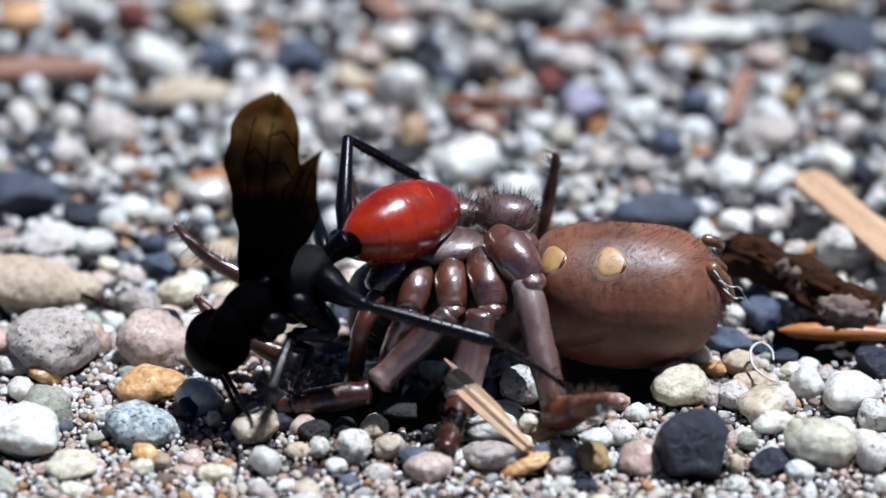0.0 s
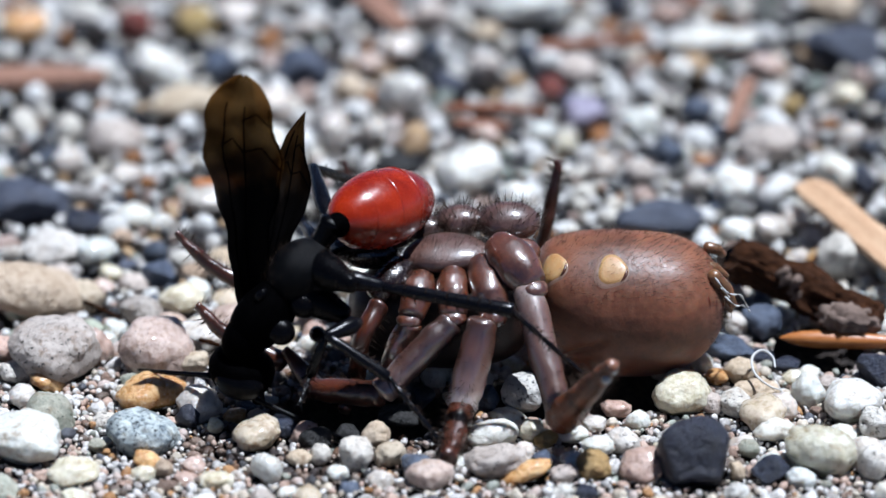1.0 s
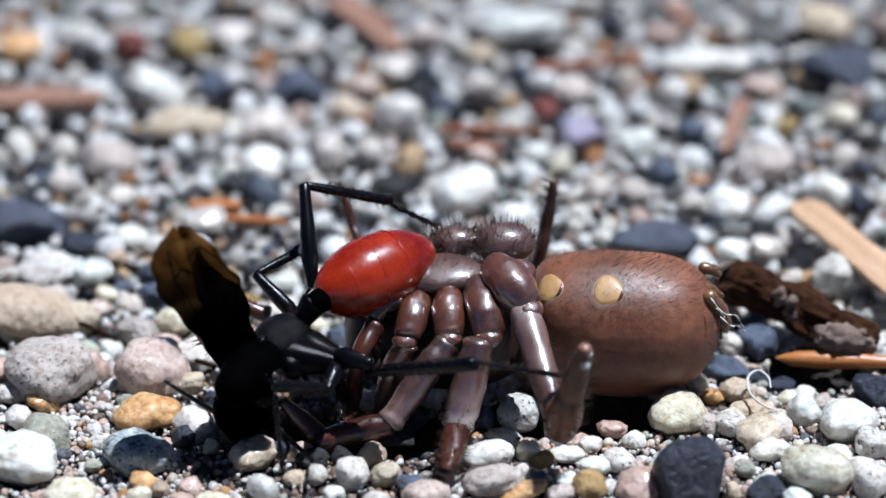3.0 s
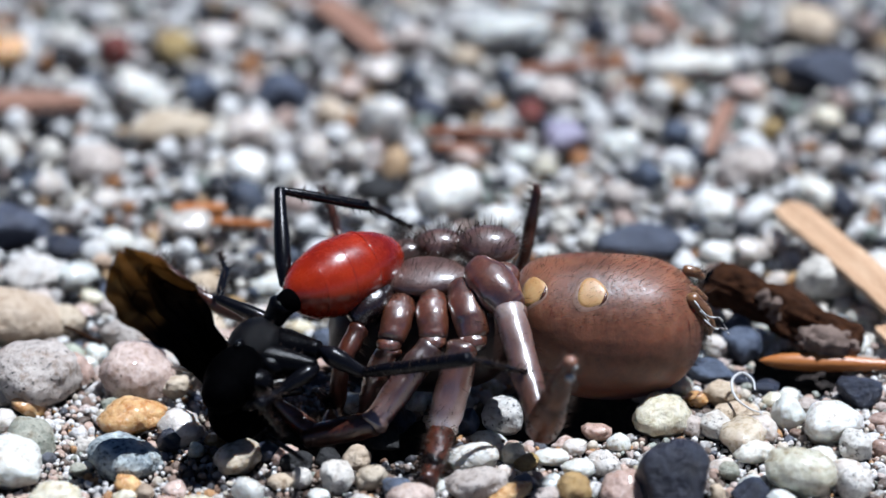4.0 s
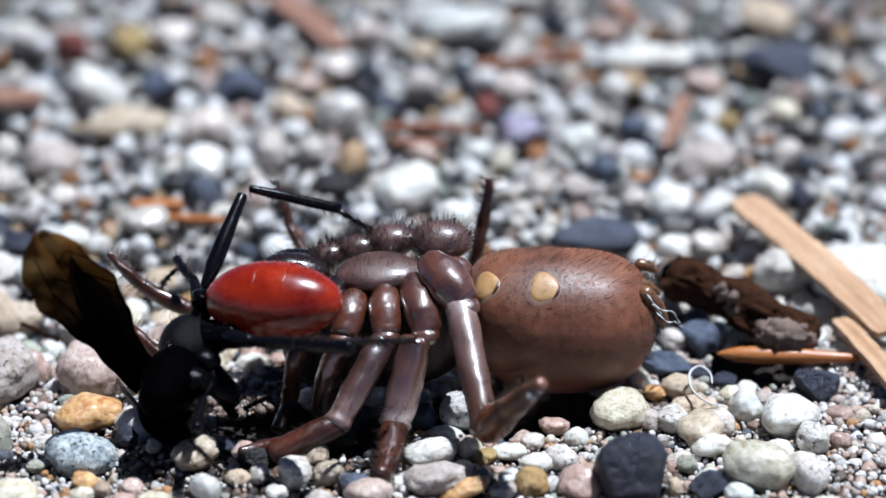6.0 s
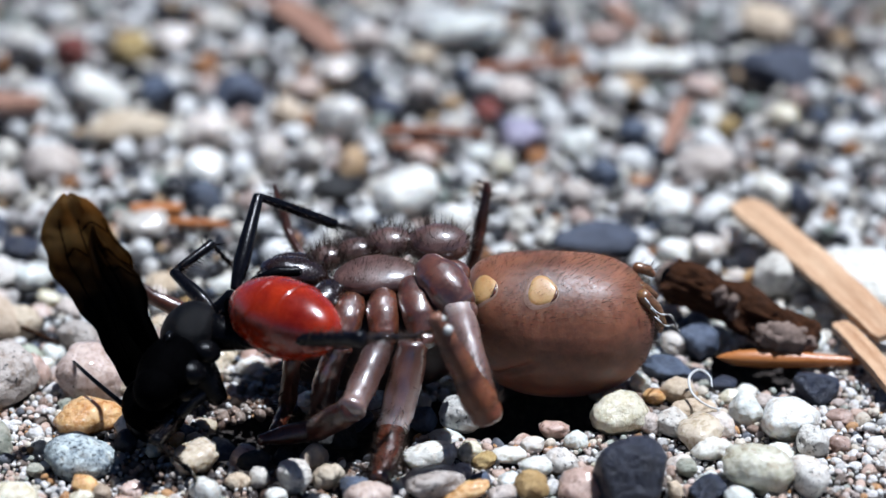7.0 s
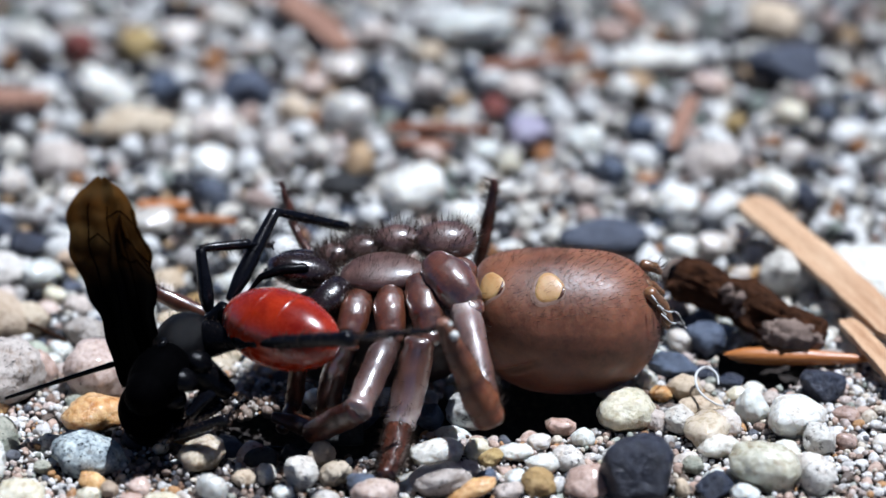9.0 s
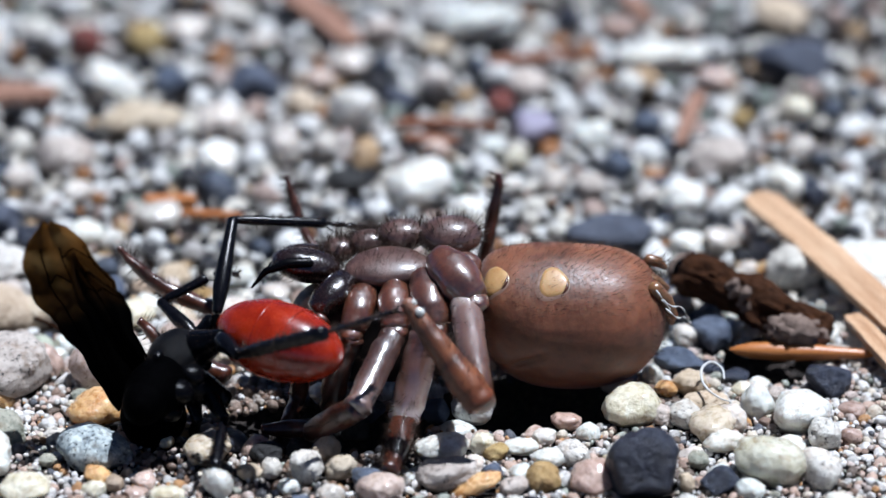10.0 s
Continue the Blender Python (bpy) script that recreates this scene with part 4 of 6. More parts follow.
def spider_part(name, bm, mat, label="", parent=None):
    """Links a part whose mesh is given in the place's millimetres."""
    bmesh.ops.translate(bm, vec=-SPIDER_AT, verts=bm.verts)
    return part(name, bm, mat, parent or spider, label)


AB = Vector((12, -21.7, 5.04))
AB_AXES = (6.05, 4.75, 4.95)


def abdomen_shape(q):
    """A plump, blunt-ended sack, fuller at the rear, its upper side flattened."""
    up = max(0.0, min(1.0, 0.5 + q.z))
    e = 2.4 + 0.6 * up + 1.8 * max(0.0, -q.x) * up   # blunter towards the waist
    q = q * (abs(q.x) ** e + (q.y * q.y + q.z * q.z) ** (e / 2)) ** (-1 / e)
    x = q.x
    w = 1.0 - 0.07 * max(0, -x) ** 2 - 0.06 * max(0, x) ** 2
    z = q.z * w * (0.95 if q.z > 0 else 0.97)
    z += 0.02 * noise.noise(q * 2.0)
    fold = -0.13 * math.exp(-((q.z + 0.32 - 0.75 * (x + 0.55)) / 0.06) ** 2) * max(0, 1 - abs(x + 0.58) / 0.34) + 0.012 * noise.noise(q * 5)
    return Vector((x, q.y * w * (1 + fold), z - 0.06 * x * max(0.0, min(1.0, (z + 0.15) / 0.6))))


abdomen = spider_part("abdomen", blob(AB, AB_AXES, (0, 0, 0), 6, abdomen_shape), SKIN, "swollen velvety brown abdomen")
hb = bmesh.new()
coat(hb, AB, AB_AXES, 2200, 0.65, 3, lambda v: v.z > 0.42 + 0.2 * noise.noise(v * 3) or (v.x > 0.75 and v.z > -0.5), (1.2, 0, 0.1), 0.013, abdomen_shape)
spider_part("bristles", hb, HAIR, "fine dark hairs along the upper side", abdomen)
ab_bm = blob(AB, AB_AXES, (0, 0, 0), 5, abdomen_shape)
ab_bm.normal_update()
ab_tree = BVHTree.FromBMesh(ab_bm)
ab_bm.free()
for c, s in ((Vector((6.95, -24.6, 8.93)), (1.0, 1.08)), (Vector((10.7, -25.2, 9.07)), (0.98, 1.1))):
    out = Vector((0, -0.906, 0.423))
    hit, nrm, _, _ = ab_tree.ray_cast(c + out * 8, -out)
    nrm = nrm if nrm.dot(out) > 0 else -nrm
    ex = (Vector((1, 0, -0.25)) - nrm * nrm.x).normalized()
    ex = (ex - nrm * ex.dot(nrm)).normalized()
    turn = Matrix((ex, nrm.cross(ex), nrm)).transposed()

    def on_skin(size, rise, shift, rings=8, seg=36):
        """A rounded patch that follows the skin and stands up from it by rise."""
        bm = bmesh.new()
        loops = []
        for i in range(1, rings + 1):
            r = i / rings
            loop = []
            for k in range(seg):
                an = 2 * math.pi * k / seg
                w = r * (1 + 0.09 * math.cos(3 * an + 0.4))
                p = hit + turn @ Vector((w * size[0] * math.cos(an) + shift[0], w * size[1] * math.sin(an) + shift[1], 2.0))
                h2, n2, _, _ = ab_tree.ray_cast(p, -nrm)
                loop.append(bm.verts.new(h2 + nrm * (rise * math.sqrt(max(0, 1 - r ** 3)) - (0.03 if i == rings else 0))))
            loops.append(loop)
        bm.faces.new(loops[0])
        for x, y in zip(loops, loops[1:]):
            for k in range(seg):
                bm.faces.new((x[k], y[k], y[(k + 1) % seg], x[(k + 1) % seg]))
        return bm

    lung = spider_part("book_lung", on_skin(s, 0.13, (0, 0)), LUNG, "yellow oval book lung cover")
    spider_part("rim", on_skin((s[0] * 1.22, s[1] * 1.2), 0.03, (-0.12, -0.12)), PALE_SKIN, "paler skin round the lung cover", lung)
    slit = bmesh.new()
    edge = [ab_tree.ray_cast(hit + turn @ Vector((s[0] * math.cos(a) * 0.92, s[1] * math.sin(a) * 0.92, 2.0)), -nrm)[0] + nrm * 0.04 for a in (0.25, 0.0, -0.25, -0.5, -0.75)]
    tube(slit, edge, [0.03, 0.08, 0.12, 0.09, 0.03], 8)
    spider_part("slit", slit, RUST, "reddish breathing slit", lung)
# spinnerets at the rear
for a, b, r in (((16.47, -22, 7.89), (18.08, -22, 7.08), 0.42), ((17.16, -23.5, 7.81), (18.52, -23, 5.55), 0.5), ((16.99, -20.5, 8.38), (18.02, -20.5, 7.89), 0.4),
                ((17.75, -21.5, 5.2), (18.5, -21.5, 4.4), 0.4)):
    bm = bmesh.new()
    a, b = Vector(a), Vector(b)
    tube(bm, [a, a.lerp(b, 0.5) + Vector((0.15, 0, 0.1)), b], [r, r * 0.9, r * 0.55], 12)
    sn = spider_part("spinneret", bm, AMBER)
    hb = bmesh.new()
    limb_hairs(hb, [a, b], r, 50, 0.8, int(r * 100), 0.026)
    spider_part("bristles", hb, HAIR, "", sn)

for pts in ([(17.6, -24.2, 7.3), (18.3, -24.5, 7.0), (18.9, -23.8, 6.6), (19.5, -22.6, 5.2)], [(17.9, -24.0, 6.6), (18.6, -24.3, 6.1), (19.1, -23.2, 5.6), (19.7, -22.0, 4.6)],
            [(17.2, -24.6, 8.2), (17.7, -24.9, 7.6), (18.1, -24.7, 6.9)]):
    bm = bmesh.new()
    line = smooth_path(pts)
    tube(bm, line, [0.045 + 0.03 * math.sin(k * 1.1) for k in range(len(line))], 6)
    spider_part("silk_thread", bm, THREAD, "glinting white silk from the spinnerets")

# cephalothorax: carapace underneath, sternum on top
TH = Vector((-0.63, -21.8, 7.12))
spider_part("carapace", blob(TH - Vector((-0.5, -0.3, 2.9)), (6.3, 3.2, 3.6), (0, 0, 0), 4, lambda q: q * ((abs(q.x) ** 3 + abs(q.y) ** 3 + abs(q.z) ** 3) ** (-1 / 3) * 0.93 + 0.04 * noise.noise(q * 2))), CARAPACE, "dark brown carapace pressed into the grit")
ST = Vector((0.21, -22.2, 8.82))
ST_AXES = (2.75, 1.9, 0.95)
sternum = spider_part("sternum", blob(ST, ST_AXES, (8, -3, 0), 4, lambda q: Vector((q.x * (1 - 0.12 * q.y), q.y, q.z + 0.03 * noise.noise(q * 4)))), STERNUM, "hairy pale brown breast plate")
hb = bmesh.new()
coat(hb, ST, ST_AXES, 320, 1.0, 8, lambda v: v.z > 0.0, (0.5, 0.1, 0.4), 0.013)
spider_part("bristles", hb, HAIR, "", sternum)
spider_part("pedicel", blob((5.15, -21.8, 8.68), (1.1, 0.9, 0.9), (0, 0, 0), 3), SHELL, "brown waist joint")
# far-side hip joints seen as hairy knobs on top
for c, s in (((4.21, -19.5, 9.69), 1.6), ((1.12, -19, 9.56), 1.25), ((-0.99, -19, 9.01), 1.05), ((-2.93, -19, 8.54), 0.95)):
    kn = spider_part("hip", blob(c, (s * 1.3, s, s * 0.85), (0, 0, 0), 3, lambda q: q * (1 + 0.05 * noise.noise(q * 2))), STERNUM, "dark brown hairy hip joint")
    hb = bmesh.new()
    coat(hb, c, (s * 1.3, s, s * 0.85), 200, 1.0, int(s * 100), lambda v: v.z > -0.2, (0.0, 0.0, 0.4), 0.026)
    spider_part("bristles", hb, HAIR, "", kn)


def leg_piece(name, pts, radii, mat, hairs=40, label="", flat=1.0, collar=True):
    bm = bmesh.new()
    pts = [Vector(p) for p in pts]
    line = smooth_path(pts, 12)
    total = len(line) - 1
    rad = []
    for i in range(total + 1):
        u = i / total
        k = min(int(u * (len(radii) - 1)), len(radii) - 2)
        w = u * (len(radii) - 1) - k
        rad.append((radii[k] * (1 - w) + radii[k + 1] * w) * (collars(u) if collar else 1.0))
    tube(bm, line, rad, 24, flat, 0.45)
    wrinkle(bm, 0.10, 0.045, pts[0].x)
    ob = spider_part(name, bm, mat, label)
    if hairs:
        hb = bmesh.new()
        limb_hairs(hb, pts, sum(radii) / len(radii), hairs * 2, 0.8, int(abs(pts[0].x) * 100) + hairs, 0.028)
        spider_part("bristles", hb, HAIR, "", ob)
    return ob


# near-side coxae, from the mouth end to the abdomen end
leg_piece("palp_coxa", [(-2.48, -23.2, 8.28), (-3.3, -24.4, 7.91), (-4.19, -25, 7.1)], [0.85, 1.05, 1.0, 0.8], JAW, 20, "dark bluish brown glossy mouth-part segment", collar=False)
leg_piece("coxa", [(-1.16, -23.4, 7.81), (-1.58, -25, 7.28), (-1.94, -26, 6.39)], [0.75, 1.0, 1.02, 0.88], SHELL, 14, collar=False)
leg_piece("coxa", [(0.64, -23.6, 8.06), (0.63, -25.2, 7.56), (0.7, -26.4, 6.57)], [0.8, 1.05, 1.05, 0.9], SHELL, 14, collar=False)
leg_piece("coxa", [(2.36, -23.4, 8.66), (2.84, -25.4, 7.84), (3.25, -26.5, 6.79)], [0.85, 1.12, 1.12, 0.95], SHELL, 14, collar=False)
leg_piece("coxa", [(3.59, -23, 9.65), (4.56, -24.6, 9.14), (5.54, -25.8, 8.29)], [1.15, 1.48, 1.45, 1.1], SHELL, 16, collar=False)
# ring joints between hip and thigh
for c, s in (((-2.1, -26.2, 6.05), 0.8), ((0.66, -26.6, 6.4), 0.84), ((3.15, -26.8, 6.55), 0.9), ((5.62, -26.1, 8.15), 0.98)):
    spider_part("trochanter", blob(c, (s * 1.02, s, s * 0.72), (0, 0, 0), 4, lambda q: q * (1 + 0.05 * noise.noise(q * 3 + Vector(c)))), SHELL)
# thighs and shins of the resting legs
leg_piece("femur", [(-2.05, -26.2, 5.77), (-2.89, -26.4, 3.8), (-3.44, -26.25, 0.9)], [0.8, 0.85, 0.75], SHELL, 22)
leg_piece("femur", [(2.53, -27.2, 6.32), (1.23, -28.98, 1.5)], [0.98, 1.12, 1.1, 1.02], THIRD_LEG, 40)
leg_piece("tibia", [(1.12, -29.5, 1.3), (0.83, -31.58, 0.9), (0.37, -34.3, 0.6)], [0.84, 0.88, 0.8, 0.6], RUST, 240, "reddish hairy lower leg")
leg_piece("palp", [(-4, -25.6, 6.8), (-5.07, -27, 4.92), (-5.52, -26, 1.6), (-6.19, -28.31, 0.8)], [0.66, 0.6, 0.55, 0.42], RUST, 90, "rust brown hairy feeler leg")
# far-side legs that stick up behind
leg_piece("far_leg", [(6.51, -15.5, 6.09), (7.03, -15, 8.73), (7.4, -14.6, 10.78), (7.48, -14.4, 11.79)], [0.45, 0.4, 0.34, 0.2], RUST, 110, "dark reddish leg raised behind the body")
leg_piece("far_leg", [(-4.19, -16, 6.4), (-5.49, -14.5, 8.17), (-6.12, -13.5, 9.77), (-6.52, -13, 11.1)], [0.36, 0.32, 0.26, 0.15], RUST, 90, "reddish leg raised behind the mouth parts")
leg_piece("far_leg", [(-11.1, -20, 4.83), (-13.84, -19.6, 5.85), (-15.65, -19.2, 7.08), (-17.2, -18.8, 8.62)], [0.55, 0.5, 0.42, 0.2], RUST, 130, "reddish hairy leg stretched along the grit")
leg_piece("far_leg", [(-10.25, -24, 1.96), (-13.88, -23, 3.47), (-15.67, -22.5, 5.24)], [0.7, 0.55, 0.28], RUST, 60, "rust coloured leg tip")
# chelicerae and fangs
for c, s, tn in (((-4.97, -21, 8.37), (2.3, 1.3, 1.1), 10), ((-4.67, -18.8, 7.73), (2.1, 1.2, 1.0), 10)):
    ch = spider_part("chelicera", blob(c, s, (0, tn, 0), 4, lambda q: q * (1 + 0.04 * noise.noise(q * 3))), JAW, "dark glossy jaw base")
    hb = bmesh.new()
    coat(hb, c, s, 120, 0.8, int(s[0] * 100), lambda v: v.z > 0 or v.x < -0.3, (-0.6, 0, 0.3), 0.022)
    spider_part("bristles", hb, HAIR, "", ch)
    bm = bmesh.new()
    c = Vector(c)
    tube(bm, [c + Vector((0.2, -0.9, 0.6)), c + Vector((-1.2, -1.1, 0.65)), c + Vector((-2.6, -1.3, 0.2)), c + Vector((-3.5, -1.4, -0.9))], [0.36, 0.34, 0.24, 0.07], 12)
    spider_part("fang", bm, JET, "black curved fang", ch)


def local_limb(name, length, prof, mat, parent, label="", seg=14, bow=0.0, spines=0, spine_len=0.5, skin=0.0, spine_r=0.026):
    """A leg segment along its own x axis from 0 to length, in radii prof, with optional spines."""
    n = (6 if skin else 3) * (len(prof) - 1)
    pts, rad = [], []
    for i in range(n + 1):
        u = i / n
        k = min(int(u * (len(prof) - 1)), len(prof) - 2)
        w = u * (len(prof) - 1) - k
        pts.append((u * length, 0, bow * math.sin(u * math.pi)))
        rad.append((prof[k] * (1 - w) + prof[k + 1] * w) * (collars(u) if skin else 1.0))
    bm = bmesh.new()
    tube(bm, pts, rad, seg, 1.0, 0.45)
    if skin:
        wrinkle(bm, 0.08 * skin, 0.04 * skin, length)
    ob = part(name, bm, mat, parent, label)
    if spines:
        hb = bmesh.new()
        rng = random.Random(int(length * 100) + spines)
        for i in range(spines):
            u = rng.uniform(0.05, 0.98)
            p = Vector(pts[int(u * n)])
            an = rng.uniform(0, 2 * math.pi)
            d = Vector((0.55, math.sin(an), math.cos(an))).normalized()
            p = p + Vector((0, math.sin(an), math.cos(an))) * rad[int(u * n)] * 0.92
            bristle(hb, p, p + d * spine_len * rng.uniform(0.6, 1.4), spine_r)
        part("bristles", hb, HAIR, ob)
    return ob


hind_femur = local_limb("femur", 8.6, [0.92, 1.02, 1.0, 0.97, 0.9, 0.95], FOURTH_LEG, spider, spines=140, spine_len=0.5, skin=1.0, seg=22)
second_femur = local_limb("femur", 6.0, [0.82, 0.95, 0.93, 0.9, 0.84, 0.9], SECOND_LEG, spider, spines=80, spine_len=0.5, skin=1.0, seg=22)
second_tibia = local_limb("tibia", 4.6, [0.8, 0.88, 0.84, 0.72], RUST, spider, "rust brown hairy lower leg", spines=90, spine_len=0.6, skin=1.0, seg=22)
second_tarsus = local_limb("tarsus", 3.6, [0.7, 0.68, 0.55, 0.3], RUST, spider, "rust brown hairy foot", spines=70, spine_len=0.6, bow=-0.5, skin=1.0, seg=22)
hind_tibia = local_limb("tibia", 7.6, [1.0, 1.12, 0.98, 0.82, 0.80, 0.68, 0.58, 0.42], HIND_SHIN, spider, "rust brown hairy lower leg", spines=340, spine_len=0.8, skin=1.0, seg=22)
for x, z, r in ((7.3, 0.15, 0.24), (6.6, 0.45, 0.32)):
    part("droplet", blob((x, -0.3, z), (r, r, r), (0, 0, 0), 3), DEW, hind_tibia, "milky white droplet stuck to the leg")



# ---- the wasp ----
wasp = new("wasp")
tagged(wasp, "glossy black wasp with a red abdomen tugging a spider", "wasp")


def thorax_shape(q):
    hump = 1 + 0.08 * q.x
    return Vector((q.x, q.y * hump, q.z * hump)) * (1 + 0.03 * noise.noise(q * 4))


# mesosoma along x: rear at 0, front at 5.4
thorax = part("thorax", blob((4.2, 0, -0.1), (2.7, 1.75, 1.85), (0, 0, 0), 4, thorax_shape), DULL, wasp, "jet black thorax")
part("propodeum", blob((0.75, 0, 0.1), (2.35, 1.85, 1.95), (0, 0, 0), 4, lambda q: q * (1 + 0.015 * noise.noise(q * 9))), SATIN, thorax, "greyish black dull rear of the thorax")
part("collar", blob((5.9, 0, -0.15), (1.9, 1.4, 1.45), (0, 0, 0), 3), DULL, thorax)
for s in (-1, 1):
    part("tegula", blob((3.4, -0.9, 1.45 * s), (0.5, 0.3, 0.35), (0, 0, 0), 3), JET, thorax)
    for cx, cz in ((0.6, -1.2), (2.2, -1.45), (4.4, -1.4)):
        part("coxa", blob((cx, -cz, 0.85 * s), (0.85, 0.95, 0.65), (0, 0, 25), 3), JET, thorax)
hb = bmesh.new()
coat(hb, (0.75, 0, 0.1), (2.3, 1.82, 1.9), 300, 0.6, 21, lambda v: v.z > -0.2, (-0.4, 0, 0.4), 0.012)
part("bristles", hb, HAIR, thorax, "sparse fine hairs")

head = part("head", blob((0.3, 0, 0), (1.8, 2.1, 2.15), (0, 0, 0), 4, lambda q: Vector((q.x * (1 - 0.25 * max(0, -q.x)), q.y, q.z))), DULL, wasp, "black rounded head")
for s in (-1, 1):
    part("eye", blob((0.6, 0.15, 1.35 * s), (1.1, 1.55, 0.95), (0, -12 * s, 0), 4), JET, head, "large black compound eye")
    bm = bmesh.new()
    tube(bm, [(1.1, 0.9, 0.75 * s), (1.9, 1.4, 0.65 * s), (2.3, 1.9, 0.15 * s)], [0.34, 0.26, 0.08], 10)
    part("mandible", bm, JET, head)
part("face_plate", blob((1.35, 0.55, 0), (0.45, 0.8, 0.9), (0, 0, 0), 3), JET, head)


def gaster_shape(q):
    if q.x > 0:
        q = q * (q.x ** 2.5 + (q.y * q.y + q.z * q.z) ** 1.25) ** -0.4
    x = q.x
    w = 1 - 0.25 * max(0, x) ** 2 - 0.10 * max(0, -x) ** 2
    step = 0
    for c in (-0.55, -0.12, 0.3):
        step += 0.018 * (1 / (1 + math.exp((x - c) * 60)) - 0.5)
    return Vector((x, q.y * w * (1 + step), q.z * w * (1 + step)))


gaster = part("gaster", blob((4.6, 0, 0), (4.5, 2.5, 2.5), (0, 0, 0), 5, gaster_shape), CRIMSON, wasp, "shiny blood red segmented abdomen")
part("first_segment", blob((0.15, -0.2, 0.05), (0.95, 0.8, 0.85), (0, 0, 0), 4, lambda q: Vector((q.x, q.y * (1 + 0.1 * q.x), q.z * (1 + 0.1 * q.x)))), DULL, gaster, "black base of the abdomen")
petiole = local_limb("petiole", 3.0, [1.15, 0.8, 0.65, 0.75, 0.9], JET, wasp, "short black waist")
for x0, r in ((2.05, 2.06), (3.95, 2.5), (5.9, 2.41)):
    bm = bmesh.new()
    ring = []
    for k in range(40):
        a = 2 * math.pi * k / 40
        ring.append((x0 + 0.12 * math.cos(a), math.cos(a), math.sin(a)))
    q = [[(x + dx, y * (r + dr), z * (r + dr)) for x, y, z in ring] for dx, dr in ((-0.07, -0.06), (-0.02, 0.002), (0.02, -0.004), (0.07, -0.06))]
    ring_loft(bm, q, close=False)
    part("segment_edge", bm, CRIMSON, gaster)


def wing(name, length, width, label, fold, mat, point=0.22):
    """A folded, slightly crumpled membrane along x with raised veins."""
    bm = bmesh.new()
    n, m = 26, 14
    grid = []

    def outline(u):
        root = 0.40 + 0.60 * min(1, u / 0.68) ** 1.3
        tip = math.sqrt(max(0.0, 1 - max(0, (u - 1 + point) / point) ** 2)) if point < 0.3 else 1 - max(0, (u - 1 + point) / point) ** 1.6
        return width / 2 * root * tip * (1 + 0.10 * math.sin(u * 12.0 + 0.8) + 0.05 * math.sin(u * 31.0))

    def surface(u, v, lift=0.0):
        w = outline(u)
        z = fold * w * (abs(v) ** 1.6 - 0.4) + 0.55 * noise.noise((u * 4.0, v * 1.5, length)) * u + 0.14 * math.sin(v * 9 + u * 4) * u - 0.5 / (1 + math.exp(-(u + 0.12 * v - 0.62) * 60))
        return (u * length, v * w + 0.25 * math.sin(u * 2.6) + 0.28 * math.sin(u * 9.5) * u, z + lift)

    for i in range(n + 1):
        grid.append([bm.verts.new(surface(min(i / n, 0.995), 2 * k / m - 1)) for k in range(m + 1)])
    for i in range(n):
        for k in range(m):
            bm.faces.new((grid[i][k], grid[i + 1][k], grid[i + 1][k + 1], grid[i][k + 1]))
    bmesh.ops.solidify(bm, geom=bm.faces[:], thickness=0.03)
    ob = part(name, bm, mat, wasp, label)
    for pts in ([(0.02, -0.9), (0.3, -0.93), (0.6, -0.95), (0.85, -0.9)], [(0.02, 0.2), (0.35, 0.1), (0.65, 0.0), (0.86, -0.2)], [(0.1, 0.6), (0.4, 0.55), (0.7, 0.5), (0.88, 0.35)],
                [(0.6, -0.95), (0.68, -0.45), (0.66, 0.02)], [(0.66, 0.02), (0.72, 0.25), (0.7, 0.5)], [(0.78, -0.9), (0.82, -0.5), (0.8, -0.1)]):
        vb = bmesh.new()
        path = []
        for (a, b), (c, d) in zip(pts, pts[1:]):
            for k in range(5):
                path.append(surface(a + (c - a) * k / 5, b + (d - b) * k / 5, 0.03))
        path.append(surface(*pts[-1], 0.03))
        tube(vb, path, [0.05] * len(path), 5)
        part("vein", vb, DULL, ob)
    return ob


wing_a = wing("wing", 15.2, 4.7, "smoky dark forewing with amber tip", 0.35, WING)
wing_b = wing("wing", 12.0, 2.9, "shorter smoky black wing folded alongside", 0.45, DARK_WING, 0.5)


def wasp_leg(lengths, radii, spines):
    f, t, s = lengths
    rf, rt, rs = radii
    femur = local_limb("femur", f, [rf * 0.6, rf * 1.05, rf, rf * 0.8, rf * 0.7], GLOSS, wasp, bow=0.15)
    tibia = local_limb("tibia", t, [rt * 0.75, rt, rt * 1.0, rt * 1.05, rt * 1.1], GLOSS, wasp, bow=0.12, spines=spines, spine_len=0.45, spine_r=0.045)
    hb = bmesh.new()
    for a in (-0.5, 0.3):
        bristle(hb, (t * 0.97, 0, 0), (t * 0.97 + 1.2, -0.75, a), 0.07)
    part("spur", hb, JET, tibia)
    tarsus = local_limb("tarsus", s, [rs, rs * 0.75, rs * 1.15, rs * 0.7, rs * 1.1, rs * 0.7, rs * 1.1, rs * 0.7, rs * 1.0], GLOSS, wasp, spines=spines, spine_len=0.4, bow=0.2, spine_r=0.04)
    cb = bmesh.new()
    for a in (-0.3, 0.3):
        tube(cb, [(s, 0, 0), (s + 0.3, a * 0.8, 0.02), (s + 0.45, a, -0.2)], [0.07, 0.05, 0.02], 6)
    part("claw", cb, JET, tarsus)
    return femur, tibia, tarsus


far_hind = wasp_leg((6.6, 6.0, 3.8), (0.52, 0.33, 0.18), 60)
near_hind = wasp_leg((2.8, 8.2, 6.6), (0.62, 0.43, 0.18), 140)
near_mid = wasp_leg((2.6, 4.4, 4.6), (0.55, 0.34, 0.17), 60)
